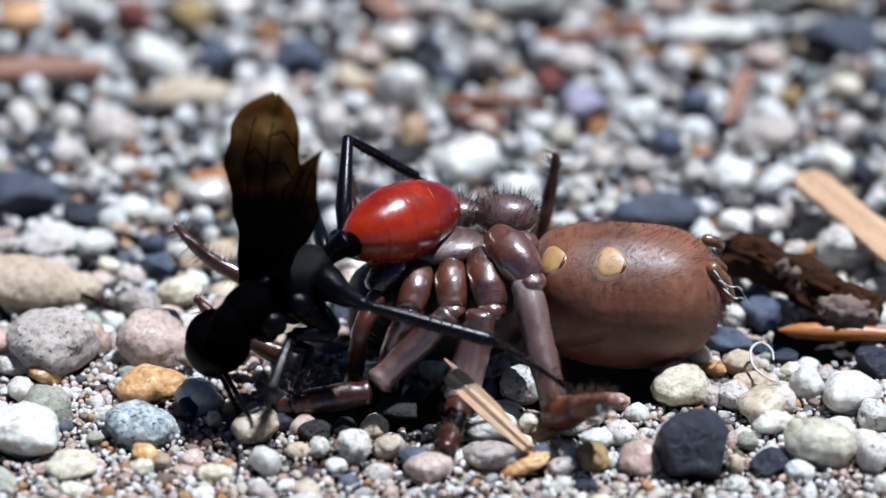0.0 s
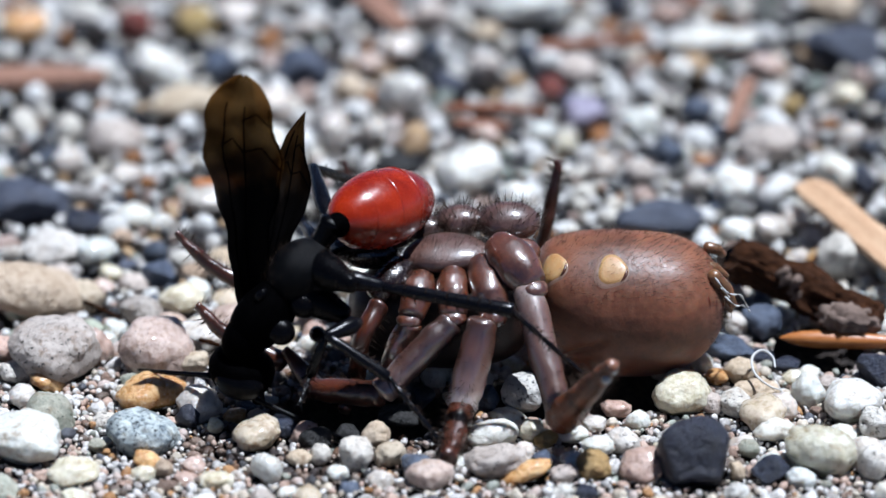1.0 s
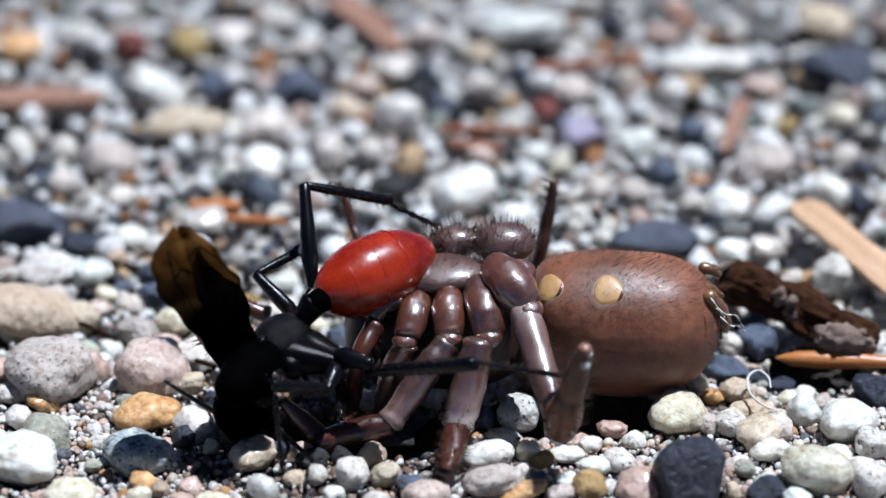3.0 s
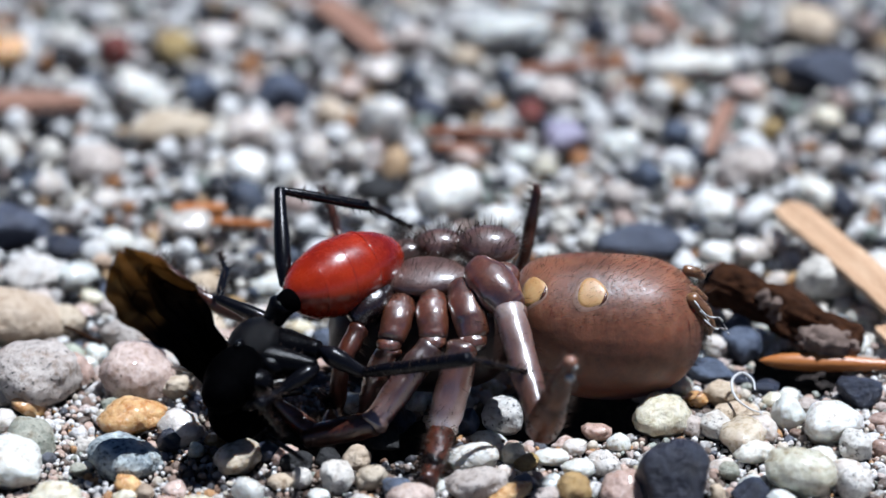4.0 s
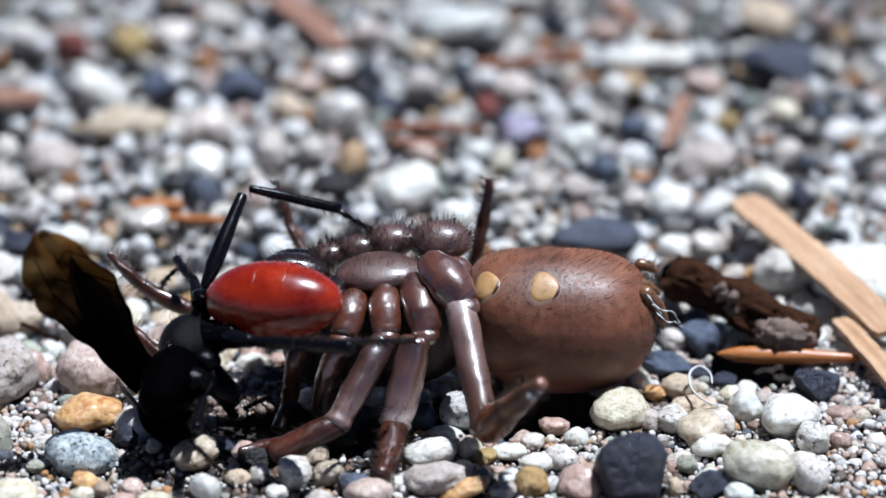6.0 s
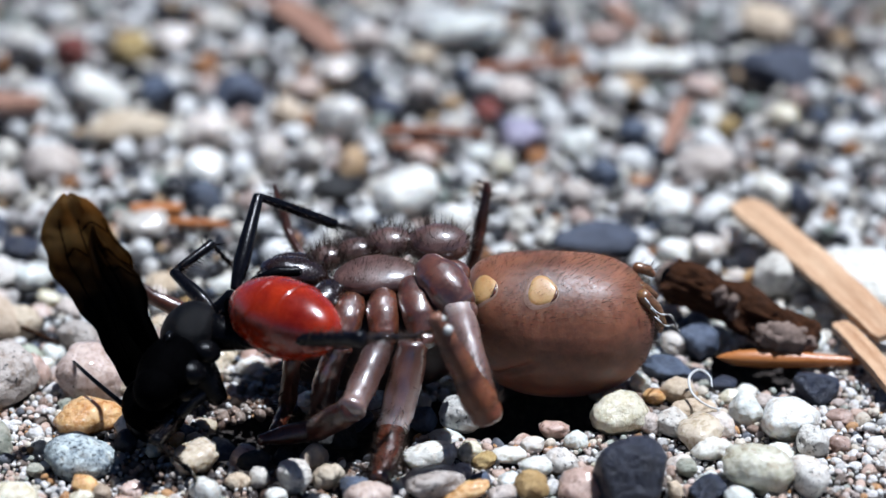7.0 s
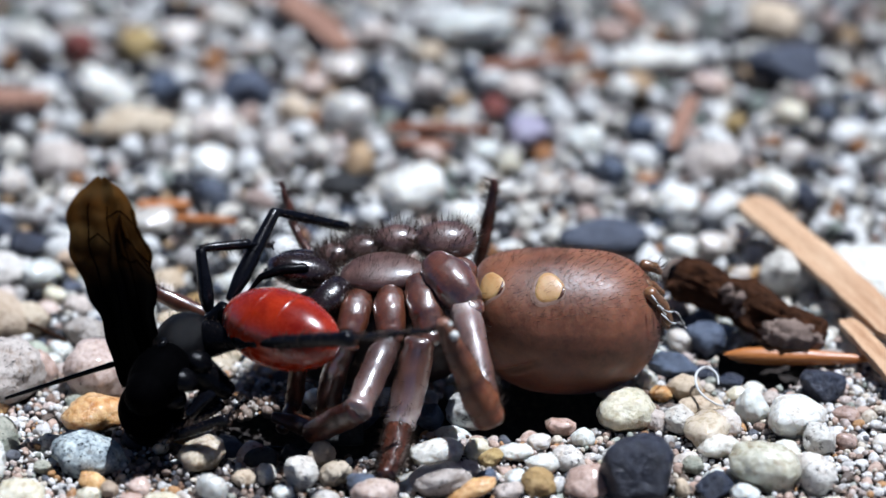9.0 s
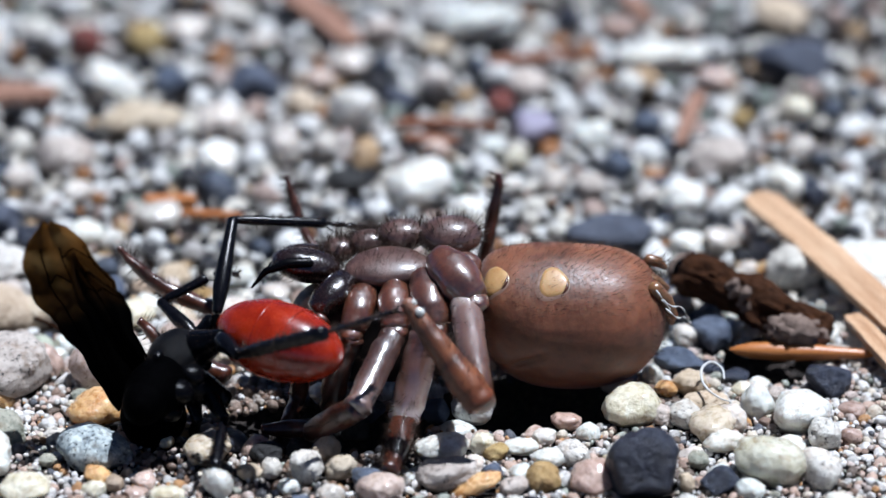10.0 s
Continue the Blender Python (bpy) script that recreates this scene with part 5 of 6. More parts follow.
fore = wasp_leg((1.8, 2.6, 2.6), (0.5, 0.32, 0.16), 40)
far_mid = wasp_leg((4.0, 3.2, 2.4), (0.48, 0.3, 0.16), 40)


hind_coxa = local_limb("hind_coxa", 4.2, [1.1, 1.25, 1.15, 0.85, 0.6], JET, wasp, "thick glossy black hip", spines=90, spine_len=0.35)
mid_coxa = local_limb("mid_coxa", 4.1, [1.1, 1.2, 0.95, 0.6], JET, wasp, "thick glossy black hip", spines=70, spine_len=0.35)


def antenna(length, bow):
    return local_limb("antenna", length, [0.2, 0.17, 0.16, 0.15, 0.14, 0.13, 0.10], JET, wasp, bow=bow, seg=10)


antenna_a, antenna_b = antenna(8.2, -1.1), antenna(7.4, 0.5)

# a pale splinter that is kicked off the spider's leg
splinter = flake("splinter", (-3.6, 0, 0), (3.6, 0, 0), 1.1, 0.8, BLOND, "pale split straw splinter kicked away by the wasp", 0.7, "splinter")
sb = bmesh.new()
ring_loft(sb, [[(x, y * w + 0.55, z * w + 0.35) for y, z in ((-1, -0.5), (1, -0.5), (0.8, 0.6), (-0.8, 0.5))] for x, w in ((-4.3, 0.06), (-2.6, 0.24), (0.2, 0.2), (1.8, 0.04))])
part("sliver", sb, BLOND, splinter, smooth=False)



# ---- what moves: joints in millimetres, time by time ----
REAR = [(0, -8.3, -26.5, 9.17), (0.5, -8.35, -26.5, 10.71), (1, -8.38, -26.5, 10.17), (1.5, -8.81, -26.5, 8.17), (2, -9.68, -26.5, 7.05), (2.5, -9.55, -26.5, 6.33), (4, -10.27, -26.5, 6.15), (4.5, -12.93, -26.5, 6.05), (5, -11.55, -26.5, 5.23), (5.5, -9.33, -26.5, 5.52), (5.7, -11.85, -26.50, 5.73), (7, -11.59, -26.5, 7.3), (7.5, -11.43, -26.5, 6.81), (8, -12.49, -26.5, 6.03), (8.5, -13.11, -26.5, 6.22), (9, -12.53, -26.5, 6.31), (9.5, -14.09, -26.5, 5.45), (10, -13.43, -26.5, 4.69)]
NECK = [(0, -12.21, -29.9, 7.64), (0.5, -11.94, -29.61, 8.13), (1, -11.88, -28.58, 6.49), (1.5, -12.02, -30.36, 6.18), (2, -11.76, -31.37, 5.97), (2.5, -11.96, -31.33, 6.21), (4, -11.96, -31.63, 6), (4.5, -14.2, -31.75, 5.98), (5, -12.88, -31.71, 4.76), (5.5, -11.47, -31.45, 5.31), (5.7, -13.18, -31.71, 5.26), (7, -13.45, -31.46, 6.28), (7.5, -13.59, -31.33, 5.73), (8, -13.9, -31.71, 5.74), (8.5, -14.46, -31.72, 5.93), (9, -14.43, -31.52, 5.72), (9.5, -15.35, -31.74, 5.06), (10, -14.97, -31.67, 4.59)]
HEAD = [(0, -13.75, -28.5, 5.36), (0.5, -12.71, -28.5, 4.94), (1, -12.48, -28.5, 4.08), (1.5, -12.66, -28.5, 2.84), (2, -12.7, -28.5, 2.3), (2.5, -12.19, -28.5, 2.57), (4, -11.5, -28.5, 2.59), (4.5, -12.92, -28.5, 2.5), (5, -12.74, -28.5, 1.6), (5.5, -11.49, -28.5, 1.6), (5.7, -13.04, -28.50, 2.00), (7, -14.1, -28.5, 2.98), (7.5, -14.03, -28.5, 2.77), (8, -14.21, -28.5, 2.41), (8.5, -14.78, -28.5, 2.6), (9, -14.81, -28.5, 2.49), (9.5, -15.18, -28.5, 1.6), (10, -15.08, -28.5, 1.6)]
GASTER_BASE = [(0, -5.93, -26, 10.8), (0.5, -6.34, -26, 13.08), (1, -6.78, -26, 12.66), (1.5, -7.37, -26, 11.06), (2, -7.99, -26, 9.48), (2.5, -7.64, -26, 8.84), (4, -8.63, -26, 9.06), (4.5, -12.04, -26, 9.35), (5, -10.89, -26, 8.23), (5.5, -7.57, -26, 8.35), (5.7, -11.19, -26.00, 8.73), (7, -9.09, -26, 8.81), (7.5, -8.61, -26, 8.52), (8, -9.84, -26, 7.74), (8.5, -10.49, -26, 8.05), (9, -10.02, -26, 7.83), (9.5, -11.51, -26, 7.17), (10, -11.01, -26, 6.73)]
GASTER_TIP = [(0, 0.81, -20.04, 10.84), (0.5, -0.83, -18.96, 12.01), (1, -1.14, -19.09, 11.45), (1.5, -1.14, -19.53, 10.48), (2, -0.4, -21.21, 10.14), (2.5, -0.32, -20.84, 9.76), (4, -1.62, -20.4, 9.76), (4.5, -3.14, -25.06, 11.02), (5, -2.23, -23.77, 9.2), (5.5, -0.97, -19.93, 9.05), (5.7, -2.93, -23.77, 10.10), (7, -2.81, -32.39, 9.67), (7.5, -2.68, -32.77, 8.78), (8, -3.27, -32.07, 8.67), (8.5, -3.58, -31.69, 9.01), (9, -3.26, -31.9, 8.48), (9.5, -3.7, -30.44, 6.66), (10, -3.29, -30.62, 6.53)]
FAR_HIND_HIP = [(0, -6.19, -24, 10.58), (0.5, -6.68, -24, 12.5), (1, -7.19, -24, 11.97), (1.5, -7.94, -24, 10.43), (2, -8.21, -24, 9.24), (2.5, -7.94, -24, 8.74), (4, -8.77, -24, 9.07), (4.5, -11.94, -24, 9.31), (5, -10.96, -24, 8.13), (5.5, -7.63, -24, 8.61), (5.7, -11.26, -24.00, 8.63), (7, -9.14, -24, 8.81), (7.5, -8.72, -24, 8.31), (8, -9.92, -24, 7.66), (8.5, -10.68, -24, 7.8), (9, -9.92, -24, 7.82), (9.5, -11.55, -24, 6.91), (10, -11.14, -24, 6.54)]
FAR_HIND_KNEE = [(0, -5.95, -18.94, 14.81), (0.5, -7.81, -18.45, 15.88), (1, -8.32, -17.53, 12.65), (1.5, -10.3, -18.37, 12.93), (2, -7.79, -18.62, 13.04), (2.5, -8.4, -20.13, 14.06), (4, -9.16, -19.11, 13.48), (4.5, -10.48, -19.51, 13.92), (5, -10.42, -19.41, 12.84), (5.5, -6.65, -21.12, 15.05), (5.7, -8.42, -19.41, 13.74), (7, -7.74, -19.05, 12.95), (7.5, -6.95, -19.25, 12.54), (8, -8.75, -19.05, 11.87), (8.5, -9.6, -19.17, 12.16), (9, -7.11, -19.69, 11.96), (9.5, -10.32, -18.67, 10.61), (10, -10.26, -18.91, 10.65)]
FAR_HIND_ANKLE = [(0, -1.67, -16.81, 11.2), (0.5, -3.7, -15.94, 12.3), (1, -5.92, -12.96, 9.6), (1.5, -5.8, -15.53, 10.17), (2, -3.17, -16.05, 10.21), (2.5, -3.24, -18.01, 11.85), (4, -3.6, -17.71, 11.73), (4.5, -4.38, -19.88, 12.77), (5, -4.61, -18.62, 11.58), (5.5, -1.92, -18.68, 12.28), (5.7, -3.11, -18.62, 12.08), (7, -2.92, -16.99, 10.02), (7.5, -2.5, -16.83, 9.33), (8, -3.63, -16.65, 9.86), (8.5, -4.54, -16.58, 10.23), (9, -2.66, -16.57, 9.43), (9.5, -4.74, -16.71, 9.59), (10, -4.49, -17.55, 9.76)]
FAR_HIND_TOE = [(0, 0.35, -14.74, 8.72), (0.5, -1.97, -13.86, 9.63), (1, -3.16, -11.55, 7.4), (1.5, -2.19, -15.57, 8.98), (2, -0.23, -14.6, 8.29), (2.5, -0.07, -17.34, 9.86), (4, -0.8, -16.28, 9.58), (4.5, -0.6, -20.66, 11.05), (5, -0.99, -19.24, 10.17), (5.5, 0.68, -16.49, 10.59), (5.7, -0.09, -19.24, 10.37), (7, -1.12, -14.22, 8.14), (7.5, -1.06, -13.72, 7.69), (8, -1.38, -14.27, 7.94), (8.5, -1.25, -15.39, 8.74), (9, -1.22, -13.51, 7.69), (9.5, -1.15, -15.98, 8.58), (10, -1.02, -16.34, 8.78)]
NEAR_HIND_HIP = [(0, -6.66, -28.5, 8.89), (0.5, -6.54, -28.5, 10.51), (1, -6.56, -28.5, 10.17), (1.5, -6.63, -28.5, 8.76), (2, -6.78, -28.5, 7.65), (2.5, -6.65, -28.5, 6.03), (4, -6.29, -28.5, 6.75), (4.5, -8.76, -28.5, 6.65), (5, -9.48, -28.5, 6.63), (5.5, -5.81, -28.5, 4.92), (5.7, -9.78, -28.50, 7.13), (7, -8.5, -28.5, 7.48), (7.5, -8.81, -28.5, 6.6), (8, -9.49, -28.5, 6.81), (8.5, -9.88, -28.5, 7), (9, -9.3, -28.5, 7.29), (9.5, -10.75, -28.5, 7.3), (10, -10.7, -28.5, 6.87)]
NEAR_HIND_KNEE = [(0, -4.69, -30.49, 8.72), (0.5, -3.58, -28.76, 9.86), (1, -3.6, -28.73, 9.58), (1.5, -3.48, -28.84, 7.96), (2, -4.46, -29.98, 8.19), (2.5, -4.67, -30.37, 6.66), (4, -3.83, -29.1, 5.47), (4.5, -7.28, -30.87, 6.86), (5, -7.98, -30.75, 7.36), (5.5, -4.35, -30.89, 4.96), (5.7, -8.28, -30.75, 7.86), (7, -6.67, -30.42, 8.38), (7.5, -7.32, -30.84, 6.99), (8, -8.33, -30.94, 7.56), (8.5, -8.21, -30.66, 7.6), (9, -7.8, -30.72, 8.11), (9.5, -9.57, -30.93, 8.04), (10, -9.53, -31.03, 7.08)]
NEAR_HIND_ANKLE = [(0, 3.38, -31.63, 6.77), (0.5, 4.61, -30, 7.77), (1, 4.22, -31.18, 9.17), (1.5, 3.16, -33.42, 9.44), (2, 2.45, -33.67, 10.61), (2.5, 1.73, -34.78, 9.27), (4, 2.8, -32.97, 8.35), (4.5, -1.25, -35.3, 10.22), (5, -2.17, -35.17, 11.08), (5.5, 1.91, -35.45, 7.66), (5.7, -2.17, -35.17, 9.58), (7, -1.06, -35.78, 11.04), (7.5, -1.28, -35.74, 9.61), (8, -2.35, -35.59, 10.69), (8.5, -2.71, -35.67, 11.06), (9, -2.16, -35.95, 10.95), (9.5, -4.46, -36.12, 11.81), (10, -4.09, -35.85, 10.89)]
NEAR_HIND_TOE = [(0, 8.72, -31.49, 2.89), (0.5, 9.07, -29.72, 2.91), (1, 8.96, -31.34, 4.58), (1.5, 8.72, -32.87, 5.92), (2, 8.4, -32.63, 7.94), (2.5, 7.62, -32.77, 7.06), (4, 7.49, -29.42, 5.36), (4.5, 3.9, -31.84, 7.96), (5, 2.45, -30.81, 9.27), (5.5, 7.74, -34.92, 4.62), (5.7, 2.95, -30.81, 7.27), (7, 2.43, -30.7, 8.68), (7.5, 3.52, -31.71, 7.54), (8, 2.44, -31.28, 9.27), (8.5, 1.36, -30.91, 8.98), (9, 2.68, -31.74, 9.4), (9.5, -0.45, -31.06, 10.44), (10, 0.29, -30.99, 9.99)]
NEAR_MID_HIP = [(0, -6.51, -29, 6.01), (0.5, -5.33, -29, 8.23), (1, -5.19, -29, 7.3), (1.5, -6.12, -29, 6.47), (2, -6.61, -29, 5.54), (2.5, -6.29, -29, 5.81), (4, -6.65, -29, 5.82), (4.5, -8.77, -29, 5.32), (5, -9.87, -29, 4.51), (5.5, -6.17, -29, 3.99), (5.7, -10.17, -29.00, 4.71), (7, -10.67, -29, 4.6), (7.5, -9.88, -29, 5.29), (8, -10.95, -29, 3.92), (8.5, -10.47, -29, 4.1), (9, -10.59, -29, 4.39), (9.5, -12.23, -29, 4.01), (10, -11.66, -29, 3.57)]
NEAR_MID_KNEE = [(0, -9.31, -29.14, 6.01), (0.5, -5.69, -31.56, 7.96), (1, -7.06, -30.81, 7.23), (1.5, -7.57, -31.1, 5.97), (2, -8.54, -30.26, 3.31), (2.5, -6.4, -31.53, 5.22), (4, -8.73, -30.25, 4.89), (4.5, -10.88, -30.61, 2.53), (5, -10.38, -31.54, 4.66), (5.5, -10.04, -29.44, 3.58), (5.7, -10.68, -31.54, 4.86), (7, -12.78, -30.13, 2.75), (7.5, -11.99, -30.41, 2.88), (8, -12.72, -30.25, 1.8), (8.5, -13.46, -30.58, 1.58), (9, -13.58, -30.75, 1.56), (9.5, -11.92, -31.57, 3.77), (10, -10.45, -31.13, 2.69)]
NEAR_MID_ANKLE = [(0, -10.41, -32.84, 3.88), (0.5, -1.81, -33.09, 4.98), (1, -3.23, -31.95, 4.89), (1.5, -3.46, -31.93, 4.25), (2, -4.81, -32.42, 2.4), (2.5, -9.93, -33.87, 6.43), (4, -9.92, -34.32, 6.03), (4.5, -7.38, -31.82, 0.45), (5, -9.6, -35.78, 3.78), (5.5, -6.54, -31.25, 0.45), (5.7, -9.90, -35.78, 3.98), (7, -13.73, -34.36, 3.51), (7.5, -9.69, -33.82, 4.46), (8, -10.07, -33.09, 3.88), (8.5, -9.83, -31.66, 3.82), (9, -9.94, -32.17, 3.6), (9.5, -12.48, -35.93, 3.56), (10, -10.86, -35.38, 1.63)]
NEAR_MID_TOE = [(0, -10.98, -29.86, 0.45), (0.5, 1.13, -35.27, 1.07), (1, 0.87, -34.45, 0.45), (1.5, 1.06, -33.8, 0.92), (2, -1.63, -30.29, 0.45), (2.5, -9.06, -36.17, 2.14), (4, -8.72, -31.67, 2.47), (4.5, -4.64, -30.2, 0.45), (5, -8.05, -33.13, 0.45), (5.5, -4.71, -28.94, 0.45), (5.7, -8.35, -33.13, 0.65), (7, -11.87, -32.51, 0.45), (7.5, -8.51, -30.27, 1.78), (8, -8.52, -29.05, 2.33), (8.5, -8.62, -27.38, 2.65), (9, -9.02, -27.77, 2.63), (9.5, -12.15, -32.62, 0.45), (10, -12.52, -31.79, 0.45)]
FORE_HIP = [(0, -9.23, -27.5, 4.45), (0.5, -8.2, -27.5, 6.89), (1, -7.89, -27.5, 5.75), (1.5, -8.65, -27.5, 5.11), (2, -9.54, -27.5, 2.78), (2.5, -10.09, -27.5, 3.45), (4, -9.57, -27.5, 3.47), (4.5, -9.94, -27.5, 2.96), (5, -10.33, -27.5, 2.94), (5.5, -5.52, -27.5, 2.81), (5.7, -10.63, -27.50, 3.14), (7, -10.42, -27.5, 3.43), (7.5, -10.7, -27.5, 3.34), (8, -11.05, -27.5, 2.74), (8.5, -11.1, -27.5, 2.93), (9, -11.23, -27.5, 2.82), (9.5, -12.36, -27.5, 2.43), (10, -12.66, -27.5, 2.4)]
FORE_KNEE = [(0, -8.11, -28.88, 4.76), (0.5, -7.2, -28.99, 6.78), (1, -7.3, -29.14, 6.19), (1.5, -7.79, -29.03, 4.71), (2, -8.08, -28.54, 2.92), (2.5, -6.9, -26.76, 4.67), (4, -6.73, -27.42, 3.42), (4.5, -7.46, -27.42, 2.91), (5, -8.55, -27.6, 2.58), (5.5, -5.47, -29.23, 3.31), (5.7, -8.85, -27.60, 2.78), (7, -11.04, -29.13, 3.88), (7.5, -10.27, -29.24, 3.44), (8, -10.28, -29.08, 2.36), (8.5, -11.77, -28.95, 2.09), (9, -10.45, -29.12, 2.87), (9.5, -12.72, -28.36, 0.88), (10, -12.26, -28.88, 1.31)]
FORE_ANKLE = [(0, -8.98, -30.1, 2.55), (0.5, -7.69, -30.19, 4.51), (1, -8.22, -29.18, 3.76), (1.5, -8.57, -27.95, 2.47), (2, -7.09, -27.13, 0.97), (2.5, -6.59, -26.46, 2.11), (4, -5.72, -26.02, 1.48), (4.5, -8.94, -27.19, 0.79), (5, -7.57, -25.9, 0.88), (5.5, -8.29, -30.24, 1.68), (5.7, -7.87, -25.90, 1.08), (7, -13.15, -29.98, 2.56), (7.5, -12.12, -28.61, 1.73), (8, -12.46, -29, 0.93), (8.5, -12.97, -27.48, 0.45), (9, -13.27, -29.94, 1.72), (9.5, -13.22, -27.17, 0.45), (10, -12.55, -28.32, 0.45)]
FORE_TOE = [(0, -5.29, -29.3, 3.87), (0.5, -8.09, -32.31, 3.07), (1, -8.84, -31.55, 2.91), (1.5, -9.14, -30.23, 1.36), (2, -5.6, -29.24, 1.29), (2.5, -6.87, -29, 1.64), (4, -5.3, -28.53, 1.99), (4.5, -10.26, -29.4, 1.16), (5, -6.08, -27.03, 2.68), (5.5, -7.17, -32.58, 1.54), (5.7, -6.38, -27.03, 2.88), (7, -13.33, -32.47, 3.28), (7.5, -12.32, -31.17, 2.09), (8, -12.66, -31.56, 1.31), (8.5, -13.52, -29.99, 0.66), (9, -13.81, -32.46, 2.08), (9.5, -12.36, -29.57, 0.45), (10, -11.34, -30.55, 0.45)]
FAR_MID_HIP = [(0, -7.25, -25, 9.56), (0.5, -7.32, -25, 10.98), (1, -7.49, -25, 10.52), (1.5, -8.12, -25, 8.59), (2, -8.78, -25, 7.47), (2.5, -8.78, -25, 7.11), (4, -9.36, -25, 6.85), (4.5, -11.89, -25, 6.78), (5, -10.79, -25, 6.12), (5.5, -8.22, -25, 6.4), (5.7, -11.09, -25.00, 6.32), (7, -10.55, -25, 7.79), (7.5, -10.14, -25, 7.54), (8, -11.42, -25, 6.75), (8.5, -12.1, -25, 6.95), (9, -11.22, -25, 7.36), (9.5, -12.93, -25, 5.86), (10, -12.37, -25, 5.22)]
FAR_MID_KNEE = [(0, -7.93, -21.12, 10.27), (0.5, -8.36, -21.16, 11.34), (1, -8.76, -21.22, 10.24), (1.5, -10.78, -22.01, 8.57), (2, -11.98, -22.63, 7.82), (2.5, -11.17, -22.9, 9.53), (4, -12.94, -23.54, 7.89), (4.5, -12.64, -21.12, 7.4), (5, -11.39, -21.28, 7.46), (5.5, -10.06, -21.79, 7.92), (5.7, -11.69, -21.28, 7.66), (7, -13.07, -22.19, 9.12), (7.5, -10.34, -21.02, 7.24), (8, -13.66, -22.72, 9.16), (8.5, -14.27, -21.92, 8.3), (9, -11.73, -23.3, 11.08), (9.5, -15.06, -21.75, 6.79), (10, -14.83, -22.04, 6.29)]
FAR_MID_ANKLE = [(0, -8.59, -18.1, 9.46), (0.5, -9.03, -18.03, 11.11), (1, -9.26, -18.12, 9.6), (1.5, -9.09, -19.37, 7.91), (2, -9.74, -20.35, 7.85), (2.5, -8.62, -20.98, 9.74), (4, -12.66, -20.39, 8.38), (4.5, -13.91, -18.24, 6.84), (5, -12.82, -18.47, 6.93), (5.5, -7.78, -19.57, 8.25), (5.7, -13.12, -18.47, 7.13), (7, -10.72, -20.32, 10.21), (7.5, -8.83, -18.23, 6.79), (8, -11.11, -21.28, 10.45), (8.5, -14.07, -20.46, 11.47), (9, -8.75, -22.16, 10.85), (9.5, -11.81, -20.88, 8.16), (10, -11.4, -21.09, 7.82)]
FAR_MID_TOE = [(0, -9.23, -15.8, 9.21), (0.5, -9.31, -15.67, 10.84), (1, -9.73, -15.86, 8.96), (1.5, -8.45, -17.28, 6.92), (2, -8.36, -18.42, 7.54), (2.5, -7.06, -19.19, 9.39), (4, -13.15, -18.05, 8.48), (4.5, -14.42, -15.91, 6.55), (5, -13.51, -16.26, 6.29), (5.5, -6.39, -17.71, 7.65), (5.7, -13.81, -16.26, 6.49), (7, -9.54, -19.49, 8.3), (7.5, -7.81, -16.14, 6.2), (8, -9.96, -19.56, 9.24), (8.5, -15.12, -18.42, 10.75), (9, -7.39, -20.42, 9.91), (9.5, -10.84, -18.83, 7.38), (10, -10.05, -19.3, 6.96)]
ANTENNA_A_BASE = [(0, -13.46, -29.5, 3.42), (0.5, -12.93, -29.5, 3.63), (1, -12.46, -29.5, 2.49), (1.5, -13.77, -29.5, 1.29), (2, -12.68, -29.5, 0.82), (2.5, -10.58, -29.5, 1.1), (4, -9.89, -29.5, 1.32), (4.5, -11.68, -29.5, 0.9), (5, -11.17, -29.5, 1), (5.5, -10.12, -29.5, 0.45), (5.7, -11.47, -29.50, 1.20), (7, -13.76, -29.5, 0.99), (7.5, -12.41, -29.5, 2.08), (8, -12.78, -29.5, 1.08), (8.5, -12.85, -29.5, 0.47), (9, -12.63, -29.5, 0.45), (9.5, -13.4, -29.5, 0.45), (10, -13.67, -29.5, 0.65)]
ANTENNA_A_TIP = [(0, -11.39, -37.42, 3.94), (0.5, -8.61, -36.47, 3.47), (1, -5.57, -32.2, 0.45), (1.5, -14.62, -37.5, 2.87), (2, -12.23, -37.68, 1.08), (2.5, -8.83, -37.37, 2.57), (4, -7.14, -36.97, 3.29), (4.5, -7.21, -36.36, 1.38), (5, -5.23, -35, 0.45), (5.5, -6.03, -36.6, 0.59), (5.7, -5.53, -35.00, 0.65), (7, -11.22, -37.2, 2.22), (7.5, -4.32, -31.31, 0.45), (8, -7.93, -35.9, 2.76), (8.5, -2.58, -30.15, 0.45), (9, -4.49, -30.63, 0.45), (9.5, -11.84, -37.17, 2.4), (10, -11.76, -37.15, 2.92)]
ANTENNA_B_BASE = [(0, -14.02, -28, 3.12), (0.5, -13.98, -28, 3.57), (1, -14.59, -28, 3.02), (1.5, -14.68, -28, 3.57), (2, -14.15, -28, 2.23), (2.5, -13.7, -28, 0.5), (4, -13.06, -28, 4.93), (4.5, -14.18, -28, 2.85), (5, -14.61, -28, 1.63), (5.5, -13.8, -28, 4.14), (5.7, -14.91, -28.00, 1.83), (7, -16.02, -28, 2.54), (7.5, -16.87, -28, 3.45), (8, -16.02, -28, 2.24), (8.5, -16.43, -28, 2.03), (9, -17.14, -28, 5.32), (9.5, -17.36, -28, 1.13), (10, -16.67, -28, 0.45)]
